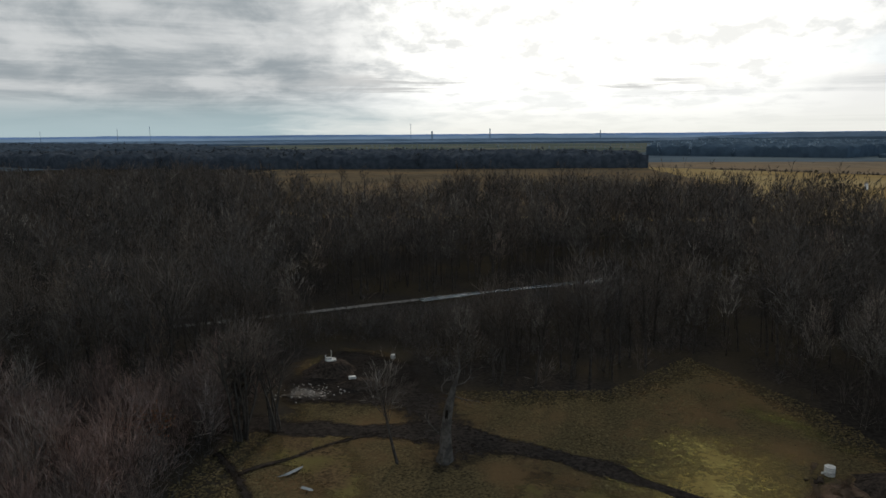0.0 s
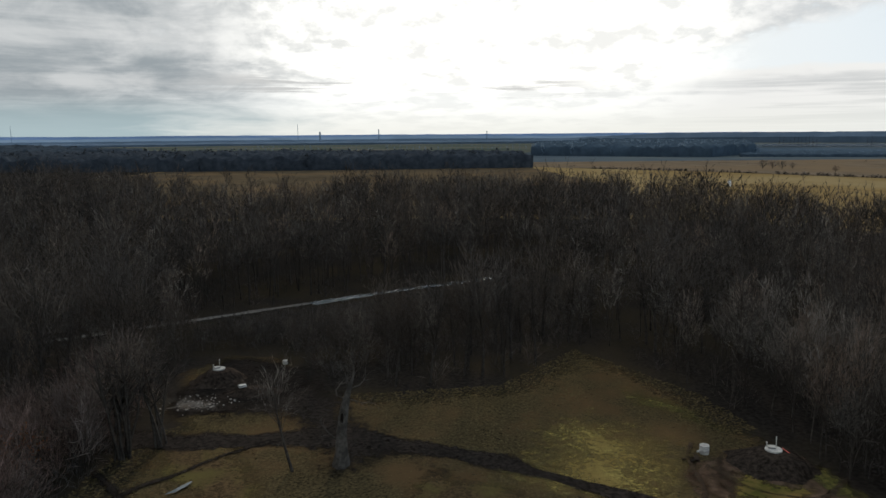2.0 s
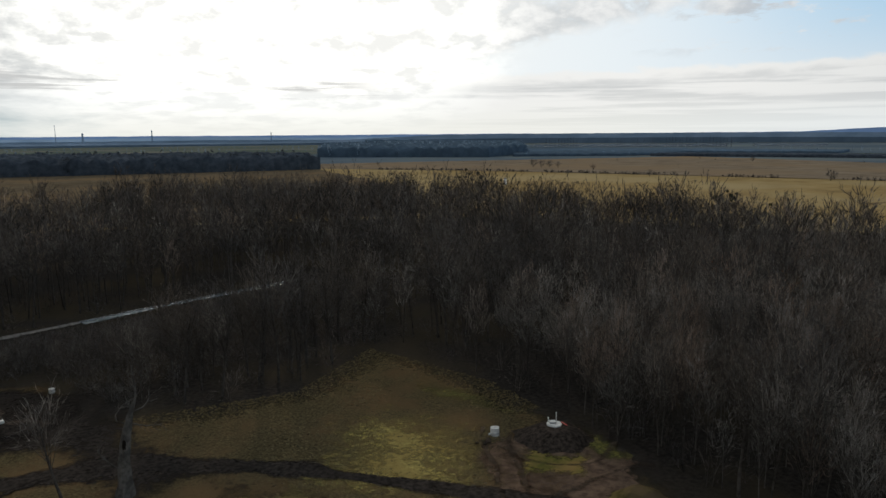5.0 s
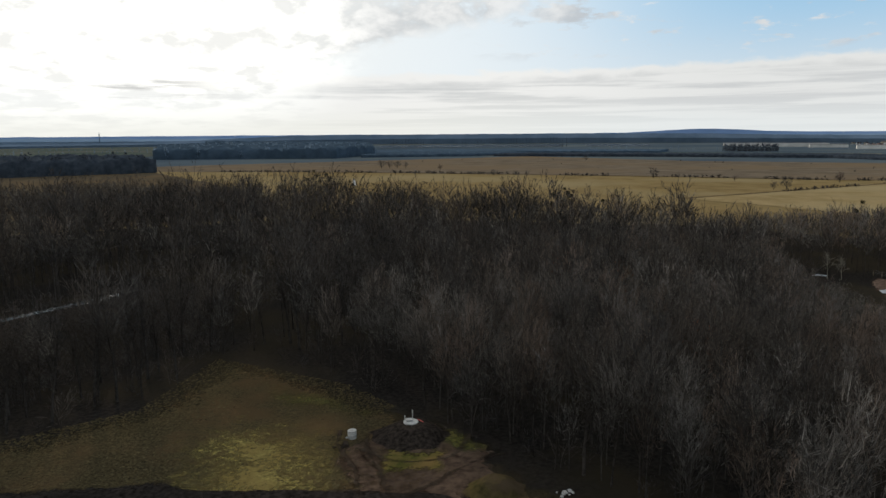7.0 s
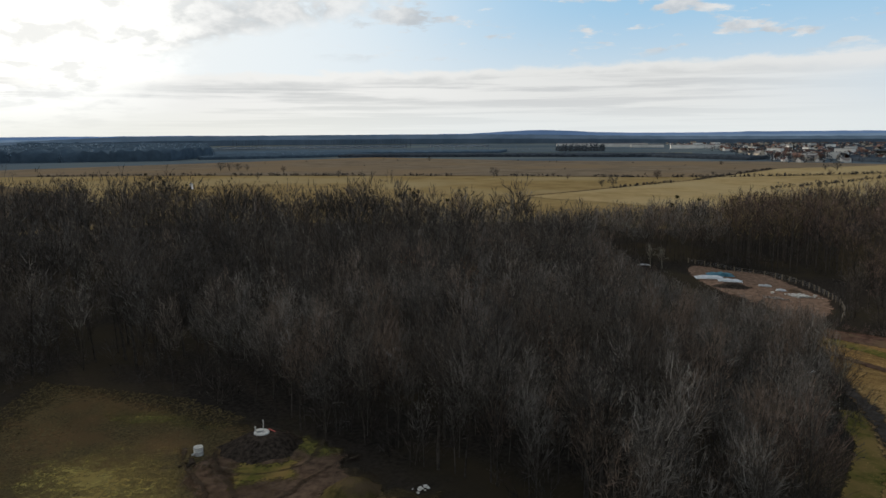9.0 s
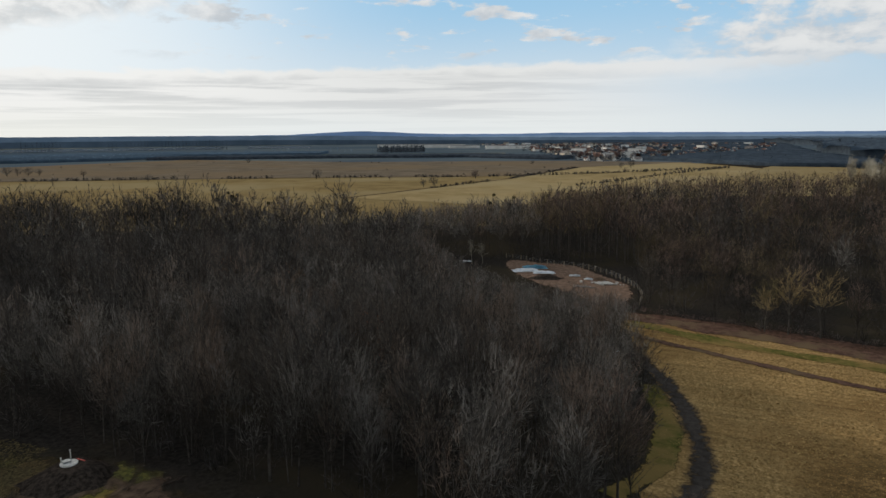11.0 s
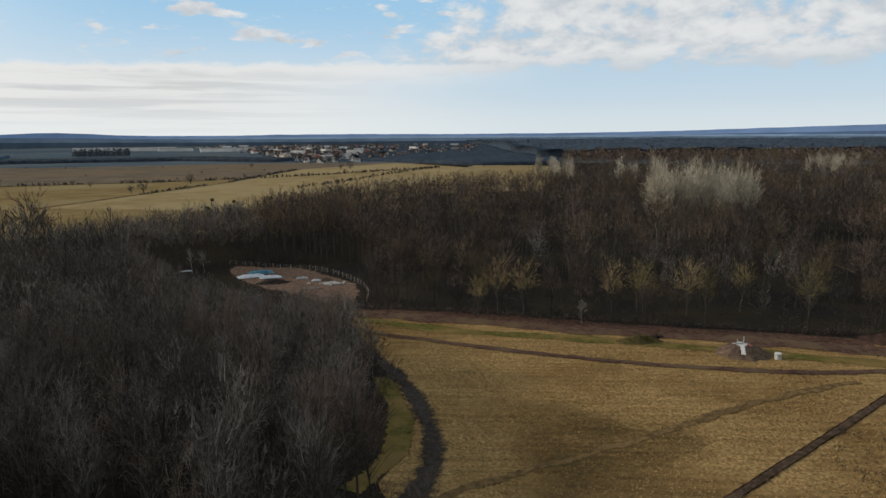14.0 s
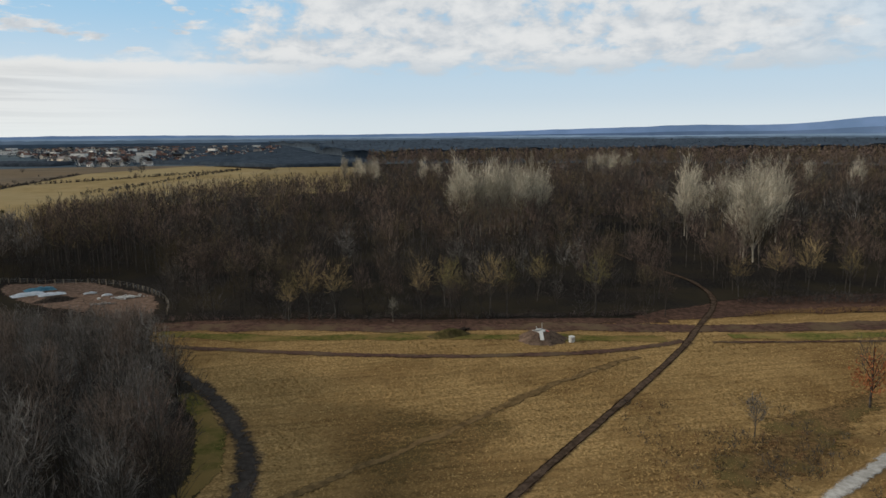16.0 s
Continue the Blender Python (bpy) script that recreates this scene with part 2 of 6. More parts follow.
SOIL = material("bare_soil", (0.055, 0.038, 0.028), (0.125, 0.087, 0.063), 0.8, patch=0.1, bump=0.1, bump_scale=3, fade=True)
SOIL_RED = material("red_brown_soil", (0.045, 0.027, 0.021), (0.100, 0.060, 0.046), 0.8, patch=0.12, c=(0.09, 0.064, 0.040), bump=0.1, bump_scale=3, fade=True)
SOIL_DARK = material("dug_earth", (0.010, 0.009, 0.008), (0.034, 0.029, 0.026), 1.8, patch=0.2, bump=0.2, bump_scale=2.5, fade=0.9)
RUBBLE = material("pale_rubble", (0.06, 0.057, 0.053), (0.16, 0.15, 0.14), 1.2, patch=0.25, c=(0.07, 0.06, 0.05), bump=0.15, bump_scale=4, fade=0.9)
# The plain's blue is haze put into its colour.
PLAIN = material("far_plain_hazed", (0.050, 0.070, 0.092), (0.076, 0.100, 0.122), 0.006, patch=0.002, c=(0.080, 0.098, 0.105))
BRAMBLE_SOIL = material("bramble_soil", (0.042, 0.026, 0.020), (0.095, 0.056, 0.041), 0.8, patch=0.12, bump=0.15, bump_scale=2.0, fade=True)
WEEDS = material("weeds", (0.075, 0.050, 0.024), (0.20, 0.124, 0.055), 1.4, patch=0.16, c=(0.105, 0.078, 0.032), bump=0.2, bump_scale=2.0, fade=True)
FAINT = material("worn_grass", (0.07654, 0.0504, 0.0243), (0.171, 0.1125, 0.0522), 0.8, patch=0.1, fade=True)
ROAD_GRIT = material("forest_road_grit", (0.09, 0.085, 0.08), (0.17, 0.16, 0.15), 1.2, rough=0.7, fade=True)
GRAVEL = material("gravel", (0.25, 0.235, 0.21), (0.38, 0.36, 0.33), 1.2, rough=0.7, fade=0.8)
CONCRETE = material("concrete", (0.36, 0.36, 0.35), (0.55, 0.55, 0.53), 3.0, rough=0.8, bump=0.01)
WHITE = material("white_sheet", (0.62, 0.66, 0.70), (0.80, 0.82, 0.85), 1.0, rough=0.5)
BLUE = material("blue_sheet", (0.05, 0.22, 0.34), (0.12, 0.36, 0.48), 1.0, rough=0.5)
RED = material("red_paint", (0.45, 0.05, 0.04), (0.55, 0.08, 0.06), 2.0, rough=0.5)
WOOD = material("post_wood", (0.22, 0.18, 0.13), (0.36, 0.30, 0.23), 3.0)
EARTH = material("heaped_earth", (0.017, 0.014, 0.012), (0.060, 0.048, 0.040), 1.8, patch=0.2, bump=0.2, bump_scale=2.5)
MOSS_HEAP = material("overgrown_heap", (0.05, 0.045, 0.018), (0.12, 0.095, 0.04), 1.0, patch=0.2, c=(0.09, 0.065, 0.04), bump=0.25, bump_scale=2.0)
TWIG_PALEGREY = material("twigs_pale_grey", (0.126, 0.116, 0.105), (0.266, 0.249, 0.224), 0.3, island=0.4)
WATER = material("water", (0.10, 0.12, 0.13), (0.14, 0.16, 0.17), 0.01, rough=0.05)
STEEL = material("grey_steel", (0.20, 0.21, 0.22), (0.28, 0.29, 0.30), 1.0, rough=0.5)
WALL_WHITE = material("pale_render", (0.60, 0.59, 0.57), (0.74, 0.73, 0.70), 0.05, patch=0.01)
WALL_OCHRE = material("ochre_render", (0.48, 0.42, 0.34), (0.58, 0.51, 0.42), 0.05, patch=0.01)
ROOF_RED = material("red_tile_roof", (0.16, 0.095, 0.078), (0.23, 0.145, 0.118), 0.2, patch=0.02)
ROOF_GREY = material("grey_roof", (0.16, 0.15, 0.15), (0.24, 0.225, 0.22), 0.2, patch=0.02)
# Far woods: haze is mixed into the twig colours as blue-grey.
FAR_WOOD = material("distant_woods_hazed", (0.033, 0.042, 0.053), (0.056, 0.067, 0.082), 0.02, patch=0.004, island=0.3, airy=0.45)
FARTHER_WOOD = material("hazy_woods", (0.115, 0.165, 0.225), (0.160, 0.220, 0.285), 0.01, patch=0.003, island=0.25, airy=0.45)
# Ridges and hills: the blue is distance haze painted into the base colour.
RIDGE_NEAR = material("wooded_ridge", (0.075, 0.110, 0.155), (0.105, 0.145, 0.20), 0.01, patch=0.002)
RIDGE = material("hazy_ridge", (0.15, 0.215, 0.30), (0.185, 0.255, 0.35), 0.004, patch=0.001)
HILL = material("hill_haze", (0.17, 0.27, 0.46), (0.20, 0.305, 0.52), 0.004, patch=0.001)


# ---------------------------------------------------------------- mesh helpers
def mesh_of(name, verts, tris, mat, rim=None, tint=None):
    """A triangle mesh from arrays."""
    me = bpy.data.meshes.new(name)
    verts, tris = np.asarray(verts, dtype=np.float32), np.asarray(tris, dtype=np.int32)
    me.vertices.add(len(verts))
    me.vertices.foreach_set("co", verts.ravel())
    me.loops.add(tris.size)
    me.loops.foreach_set("vertex_index", tris.ravel())
    me.polygons.add(len(tris))
    me.polygons.foreach_set("loop_start", np.arange(0, tris.size, 3, dtype=np.int32))
    me.materials.append(mat)
    if tint is not None:
        me.attributes.new("tint", "FLOAT", "POINT").data.foreach_set("value", np.asarray(tint, dtype=np.float32))
    if rim is not None:
        me.attributes.new("rim", "FLOAT", "POINT").data.foreach_set("value", np.asarray(rim, dtype=np.float32))
    me.update(calc_edges=True)
    return me


def part(name, bm, mat, parent, label=""):
    """Links a bmesh as one mesh object under a thing (or alone)."""
    me = bpy.data.meshes.new(name)
    bm.to_mesh(me)
    bm.free()
    me.materials.append(mat)
    ob = new(name, me)
    ob.parent = parent
    return tagged(ob, label)


def inside(poly, x, y):
    """Which of the points x, y lie in the polygon."""
    x, y = np.asarray(x, float), np.asarray(y, float)
    hit = np.zeros(x.shape, bool)
    for (x0, y0), (x1, y1) in zip(poly, poly[1:] + poly[:1]):
        if y0 != y1:
            hit ^= ((y0 > y) != (y1 > y)) & (x < (x1 - x0) * (y - y0) / (y1 - y0) + x0)
    return hit


def ragged(poly, step, amount, seed):
    """The polygon with its sides cut into steps and set off by noise."""
    out = []
    for (x0, y0), (x1, y1) in zip(poly, poly[1:] + poly[:1]):
        k = max(1, int(math.hypot(x1 - x0, y1 - y0) / step))
        for i in range(k):
            x, y = x0 + (x1 - x0) * i / k, y0 + (y1 - y0) * i / k
            v = noise.noise_vector(Vector((x * 0.13, y * 0.13, seed)))
            w = noise.noise_vector(Vector((x * 0.55, y * 0.55, seed + 9)))
            out.append((x + v.x * amount + w.x * amount * 0.4, y + v.y * amount + w.y * amount * 0.4))
    return out


def scatter(x0, x1, y0, y1, step, seed, jitter=0.42):
    rng = np.random.default_rng(seed)
    gx, gy = np.meshgrid(np.arange(x0, x1, step), np.arange(y0, y1, step))
    n = gx.size
    return np.stack([gx.ravel() + rng.uniform(-jitter, jitter, n) * step, gy.ravel() + rng.uniform(-jitter, jitter, n) * step], 1), rng


def rim_distance(ring, pts):
    """How far each point lies from the outline."""
    p = np.asarray(pts, float)
    best = np.full(len(p), 1e9)
    for (x0, y0), (x1, y1) in zip(ring, ring[1:] + ring[:1]):
        d = np.array((x1 - x0, y1 - y0))
        t = np.clip(((p - (x0, y0)) @ d) / max(d @ d, 1e-9), 0, 1)
        best = np.minimum(best, np.hypot(*(p - (x0, y0) - t[:, None] * d).T))
    return best


def sheet(name, poly, z, mat, label, category, step=3.0, amount=1.5, seed=0.0, swell=0.0, grain=0.0, soft=1.0):
    """A piece of ground with a ragged outline, lying on the ground below it, with a slight swell; it frays out over its last soft metres."""
    ring = ragged(poly, step, amount, seed)
    xs, ys = [p[0] for p in ring], [p[1] for p in ring]
    inner = []
    if grain:
        pts, _ = scatter(min(xs), max(xs), min(ys), max(ys), grain, int(seed * 7) + 1)
        inner = [tuple(p) for p in pts[inside(ring, pts[:, 0], pts[:, 1])]]
    n = len(ring)
    co, edges, faces = delaunay_2d_cdt([Vector(p) for p in ring + inner], [(i, (i + 1) % n) for i in range(n)], [], 1, 1e-3)[:3]
    vs = [(p.x, p.y, z + swell * (0.5 + noise.noise(Vector((p.x * 0.08, p.y * 0.08, seed))))) for p in co]
    tri = [f if (co[f[1]] - co[f[0]]).cross(co[f[2]] - co[f[0]]) > 0 else f[::-1] for f in faces if len(f) == 3]
    rim = np.clip(rim_distance(ring, [(p.x, p.y) for p in co]) / soft, 0, 1) if grain else np.ones(len(co))
    return tagged(new(name, mesh_of(name, vs, tri, mat, rim)), label, category, kind="structure")


def smooth_line(points, step=1.5):
    """A Catmull-Rom line through the points."""
    pts = [Vector((*p, 0)) for p in points]
    pts = [2 * pts[0] - pts[1]] + pts + [2 * pts[-1] - pts[-2]]
    out = []
    for a, b, c, d in zip(pts, pts[1:], pts[2:], pts[3:]):
        k = max(1, int((c - b).length / step))
        for i in range(k):
            t = i / k
            out.append(0.5 * (2 * b + (c - a) * t + (2 * a - 5 * b + 4 * c - d) * t * t + (3 * b - a - 3 * c + d) * t ** 3))
    return out + [pts[-2]]


FLAT = [(-0.5, 0.0), (-0.4, 0.03), (0.0, 0.05), (0.4, 0.03), (0.5, 0.0)]
RUTS = [(-0.5, 0.0), (-0.44, 0.02), (-0.36, -0.04), (-0.26, -0.03), (-0.12, 0.03), (0.12, 0.03), (0.26, -0.03), (0.36, -0.04), (0.44, 0.02), (0.5, 0.0)]


def lane(name, points, width, z, mat, label, category="track", profile=FLAT, rough=0.25, seed=0, fray=0.14):
    """A track: a strip along a line, with a cross section of (offset, height), fraying out at both sides."""
    rng = random.Random(seed)
    line = smooth_line(points, 1.0)
    vs, tri, rim, k = [], [], [], len(profile)
    for i, p in enumerate(line):
        t = (line[min(i + 1, len(line) - 1)] - line[max(i - 1, 0)]).normalized()
        s = Vector((t.y, -t.x, 0))
        w = width * (1 + rough * noise.noise(p * 0.12 + Vector((seed, 0, 0))))
        sway = rough * 0.8 * noise.noise(p * 0.2 + Vector((0, seed, 0)))
        for o, h in profile:
            o = o * w + (0 if abs(o) < 0.5 else math.copysign(0.55, o)) - (math.copysign(0.3, o) if 0.39 < abs(o) < 0.5 else 0)
            vs.append(tuple(p + s * (o + sway + rng.uniform(-0.08, 0.08)) + Vector((0, 0, z + h + rng.uniform(0, 0.02)))))
            rim.append(min(1.0, (0.5 - abs(profile[len(rim) % k][0])) / fray))
        if i:
            b = (i - 1) * k
            for j in range(k - 1):
                tri += [(b + j, b + j + 1, b + k + j + 1), (b + j, b + k + j + 1, b + k + j)]
    return tagged(new(name, mesh_of(name, vs, tri, mat, rim)), label, category, kind="structure")


# ---------------------------------------------------------------- the plan
CLEARING = [(-32, 80), (-28, 100), (-31, 128), (-24, 140), (-10, 138), (0, 116), (13, 112), (27, 114), (38, 122), (46, 131), (53, 122), (59, 103),
            (61, 88), (60, 74), (62, 62), (64, 48), (60, 30), (40, 20), (0, 20), (-30, 50)]
EAST_MEADOW = [(78, 12), (88, 12), (110, 14), (133, 22), (158, 31), (165, 31), (160, 3), (155, -22), (147, -60), (143, -83), (141, -98), (140, -110), (138, -126),
               (134, -148), (120, -190), (60, -190), (30, -120), (30, -40), (50, 0)]
SITE = [(158, 31), (166, 34), (190, 64), (204, 76), (222, 84), (225, 78), (221, 58), (200, 37), (187, 32)]
SCRUB = [(143, -83), (150, -98), (155, -108), (156, -126), (149, -150), (134, -148), (138, -126), (140, -110), (141, -98)]
RIDE = [(144, -80), (158, -92), (175, -98), (200, -101), (250, -104), (250, -119), (190, -117), (165, -113), (152, -108)]
GOLD = [(-260, 620), (-150, 450), (-70, 365), (60, 350), (180, 320), (240, 240), (290, 180), (300, 120), (480, 60), (900, 20), (1060, 120), (1075, 300), (940, 600),
        (940, 946), (295, 1020), (244, 852), (-200, 890)]
HEDGE = [(290, 830), (415, 688), (582, 417), (644, 286), (727, 186), (900, 60)]


def in_woods(x, y):
    """Where the near woods stand."""
    x, y = np.asarray(x, float), np.asarray(y, float)
    r, az = np.hypot(x, y), np.degrees(np.arctan2(x, y))
    far = np.interp(az, [-50, -20, -15, -10, -2, 2, 10, 20, 29, 36, 42, 50, 58, 66, 75, 82, 92, 105, 150],
                    [600, 560, 520, 390, 385, 410, 400, 385, 360, 310, 290, 282, 285, 315, 345, 410, 500, 600, 600])
    ok = (r < far) & (az > -50) & (az < 150)
    for hole in (CLEARING, EAST_MEADOW, SITE, RIDE, SCRUB):
        ok &= ~inside(hole, x, y)
    return ok & (r > 62)


def tallest(x, y):
    """How high trees grow: young growth stands in front of the building site."""
    r, az = math.hypot(x, y), math.degrees(math.atan2(x, y))
    off, way = ((x + 60) * 48 - (y - 153) * 107) / 117.3, ((x + 60) * 107 + (y - 153) * 48) / 117.3
    if -1 < off < 55 and 25 < way < 124:
        return max(2.0, 0.2 * off + 0.8)
    if 62 < az < 80 and r < 232:
        return max(3.5, 42 - r * math.tan(radians(float(np.interp(az, [62, 65, 70, 80], [6.5, 9.3, 11.4, 12.5])))))
    if 58 < az < 79 and r >= 232:
        return max(1.0, 42 - r * math.tan(radians(float(np.interp(az, [58, 62.6, 69.6, 73.6, 78, 92], [5.7, 5.6, 4.9, 4.1, 3.6, 2.7])))))
    if az >= 79:
        # the east wood rises from its edge
        edge = float(np.interp(az, [79, 89, 98, 112, 120, 126, 135], [170, 161, 158, 160, 168, 180, 205]))
        return float(np.interp(r - edge, [0, 12, 40, 110], [12.5, 15.5, 18.0, 22.0]))
    return 99.0


# ---------------------------------------------------------------- ground
SITE_SOIL = material("churned_site_soil", (0.095, 0.064, 0.048), (0.20, 0.138, 0.104), 0.8, patch=0.1, bump=0.1, bump_scale=3, fade=True)


def build_ground():
    bm = bmesh.new()
    bmesh.ops.create_grid(bm, x_segments=40, y_segments=40, size=4900)
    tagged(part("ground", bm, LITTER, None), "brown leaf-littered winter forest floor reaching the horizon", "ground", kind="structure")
    n, vs = 120, []
    for r in (1040, 4880):
        vs += [(r * math.sin(2 * math.pi * k / n), r * math.cos(2 * math.pi * k / n), 0.12) for k in range(n)]
    tri = [t for k in range(n) for t in ((k, n + k, n + (k + 1) % n), (k, n + (k + 1) % n, (k + 1) % n))]
    tri = [t[::-1] for t in tri]
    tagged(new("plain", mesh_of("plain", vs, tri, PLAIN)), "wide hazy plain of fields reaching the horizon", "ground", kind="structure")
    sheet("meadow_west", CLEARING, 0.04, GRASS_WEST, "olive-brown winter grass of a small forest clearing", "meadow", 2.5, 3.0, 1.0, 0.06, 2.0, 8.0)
    # Patch of sun painted as brighter grass, fading out at its rim.
    sheet("fresh_grass", [(10, 82), (20, 101), (36, 109), (53, 98), (53, 82), (46, 63), (32, 58), (15, 68)], 0.13, GRASS_SUNLIT, "yellow-green grass of the clearing's corner, lightened in colour for sunlight", "meadow", 2.5, 4.0, 21.0, 0.0, 1.3, 23.0)
    sheet("fringe_grass", [(46, 112), (54, 106), (59, 92), (60, 84), (50, 84), (46, 92), (40, 100)], 0.12, GRASS_FRINGE, "olive green grass below the dark wood", "meadow", 2.5, 3.0, 26.0, 0.0, 1.5, 9.0)
    sheet("fringe_grass", [(57, 80), (62, 76), (61, 67), (56, 69)], 0.165, GRASS_FRINGE, "olive green grass behind the earth mound", "meadow", 1.5, 2.0, 29.0, 0.0, 1.0, 3.0)
    sheet("rusty_grass", [(-26, 88), (-25, 103), (-16, 104), (-12, 96), (-6, 86), (-7, 76), (-15, 74), (-21, 79)], 0.115, GRASS_RUST, "rust-brown and olive grass beside the muddy path", "meadow", 2.0, 3.0, 22.0, 0.0, 1.5, 5.0)
    sheet("rusty_grass", [(5, 82), (12, 87), (19, 81), (26, 74), (20, 66), (4, 70)], 0.115, GRASS_RUST, "rust-brown and olive grass below the muddy track", "meadow", 2.0, 3.0, 23.0, 0.0, 1.5, 5.0)
    sheet("trodden_soil", [(-28, 116), (-22, 103), (-11, 99), (-7, 90), (-7, 82), (-1, 79), (7, 82), (13, 79), (21, 77), (16, 89), (9, 99), (6, 111), (-5, 129), (-15, 134)], 0.12, SOIL_DARK,
          "dark trodden soil round the dead tree", "ground", 2.0, 3.5, 24.0, 0.0, 1.5, 9.0)
    sheet("meadow_east", EAST_MEADOW, 0.04, GRASS_EAST, "large straw-coloured winter meadow beside the woods", "meadow", 3.0, 2.0, 2.0, 0.06, 6.0)
    sheet("building_site_ground", SITE, 0.06, SITE_SOIL, "bare brown soil of a small fenced building site", "ground", 2.0, 1.5, 3.0, 0.0, 2.5, 3.0)
    sheet("field_gold", GOLD, 0.05, FIELD_GOLD, "wide golden dry grass field beyond the woods", "field", 12, 5, 4.0)
    # Overlay that dims part of the golden field on the sun's side.
    sheet("field_stubble", [(-255, 640), (-145, 460), (-65, 372), (60, 357), (170, 345), (215, 520), (244, 840), (-190, 880)], 0.3, FIELD_DIMMED, "dry grass field before a dark wood, coloured darker towards the sun", "field", 12, 5, 25.0)
    sheet("field_straw", [(380, 98), (480, 62), (900, 24), (1040, 130), (871, 224), (700, 228), (506, 246), (400, 262)], 0.3, FIELD_STRAW, "pale straw-coloured dry grass field south of a ditch", "field", 12, 4, 27.0)
    sheet("field_straw", [(430, 90), (500, 30), (530, -40), (700, -68), (900, -90), (955, -60), (955, 15), (900, 22), (480, 58)], 0.34, FIELD_STRAW, "pale straw-coloured field behind the brown wood", "field", 12, 4, 37.0)
    far_side = HEDGE + [(1060, 120), (1075, 300), (940, 600), (940, 946), (295, 1020), (250, 880)]
    sheet("field_grey", far_side, 0.25, FIELD_GREY, "wide grey-beige dry grass field with scattered bushes", "field", 12, 5, 5.0)
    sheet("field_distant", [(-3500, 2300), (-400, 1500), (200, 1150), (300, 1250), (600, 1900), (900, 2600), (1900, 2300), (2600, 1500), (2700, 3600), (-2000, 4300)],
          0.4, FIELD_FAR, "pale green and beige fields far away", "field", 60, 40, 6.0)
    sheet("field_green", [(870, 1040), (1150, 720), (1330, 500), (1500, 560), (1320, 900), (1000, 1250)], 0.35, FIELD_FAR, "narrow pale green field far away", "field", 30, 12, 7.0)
    lane("field_ditch", HEDGE, 3.2, 0.42, MUD, "dark overgrown ditch between dry fields", "ditch", rough=0.5, seed=31)
    lane("field_ditch", [(400, 262), (500, 248), (560, 240), (630, 231), (760, 230), (871, 228)], 3.0, 0.46, MUD, "dark overgrown ditch between dry fields", "ditch", rough=0.5, seed=32)
    # tracks and bare earth of the clearing
    sheet("forecourt_soil", [(-27, 104), (-29, 122), (-22, 136), (-10, 134), (-3, 122), (-6, 112), (-16, 106)], 0.13, SOIL_DARK,
          "trampled dark soil beside the earth mounds", "ground", 1.5, 3.0, 8.0, 0.0, 1.2, 4.0)
    sheet("rubble_patch", [(-28, 116), (-24, 118), (-17, 113), (-18, 106), (-26, 108)], 0.17, RUBBLE, "pale crushed rubble scattered on dark soil", "ground", 1.0, 2.5, 9.0, 0.0, 0.8, 4.0)
    sheet("rutted_soil", [(37, 66), (40, 78), (46, 81), (52, 84), (60, 82), (62, 72), (60, 60), (48, 56), (40, 58)], 0.13, SOIL,
          "rutted bare brown soil round an earth mound", "ground", 1.5, 3.0, 10.0, 0.0, 1.2, 5.0)
    sheet("grass_patch", [(44, 70), (46, 76), (53, 76), (57, 70), (52, 66)], 0.17, GRASS_GREEN, "green grass left between wheel ruts", "meadow", 1.2, 2.5, 11.0, 0.0, 0.8, 4.5)
    for rut, wide in (([(47.5, 85), (44.8, 81), (42.5, 74), (40, 67), (38, 58)], 1.3), ([(49.5, 81.5), (46.9, 77), (44.8, 71), (43.1, 64.8), (41, 56)], 1.3),
                      ([(46.5, 78), (48.2, 72.5), (51.8, 69.6), (56.5, 69.2), (61, 72.5)], 1.7), ([(44, 64), (49, 64.5), (54, 65.5), (61, 65)], 1.2)):
        lane("wheel_rut", rut, wide, 0.19, MUD_RUT, "dark churned wheel rut beside the earth mound", profile=RUTS, rough=0.9, seed=len(rut) + int(wide * 10), fray=0.5)
    lane("muddy_track", [(-34, 100), (-18, 97), (1, 95), (10, 90), (20, 84), (28, 77), (37, 69), (46, 60), (52, 48)], 8.0, 0.14, SOIL_DARK, "dark muddy wheel track across the clearing",
         profile=RUTS, rough=0.8, seed=1, fray=0.32)
    lane("mud_path", [(-26, 83), (-20, 88), (-14, 93), (-8, 96)], 2.6, 0.15, SOIL_DARK, "dark wet path branching off the track", rough=0.7, seed=2, fray=0.4)
    lane("gravel_track", [(-31, 90), (-26, 83), (-23, 77), (-18, 70), (-10, 60)], 3.4, 0.17, SOIL_DARK, "worn muddy track along the thicket", profile=FLAT, rough=0.5, seed=3, fray=0.45)
    lane("forest_road", [(-60, 153), (-33, 165), (-12, 175), (18, 189), (47, 201), (52, 203)], 2.6, 0.12, ROAD_GRIT, "straight pale forest road between bare trees", "road", rough=0.1, seed=4)
    lane("wet_road", [(-6, 176.8), (5.3, 182.6), (17, 188.2), (34, 194.8), (47, 200.4)], 2.2, 0.2, WATER, "wet stretch of the forest road mirroring the sky", "puddle", rough=0.5, seed=15)
    # tracks of the east meadow
    lane("forest_edge_road", [(170, 46), (163, 31), (157, 5), (150, -21), (142, -57), (134, -84), (130, -105), (127, -126), (120, -160)], 7.5, 0.13, SOIL_RED,
         "broad red-brown earth road along the wood's edge", "road", rough=0.5, seed=5)
    lane("bramble_ground", [(168, 40), (165, 30), (161.5, 4), (154.5, -22), (146.5, -59), (141.5, -82)], 5.5, 0.11, BRAMBLE_SOIL, "red-brown bramble floor at the foot of the wood", "ground", rough=0.5, seed=16)
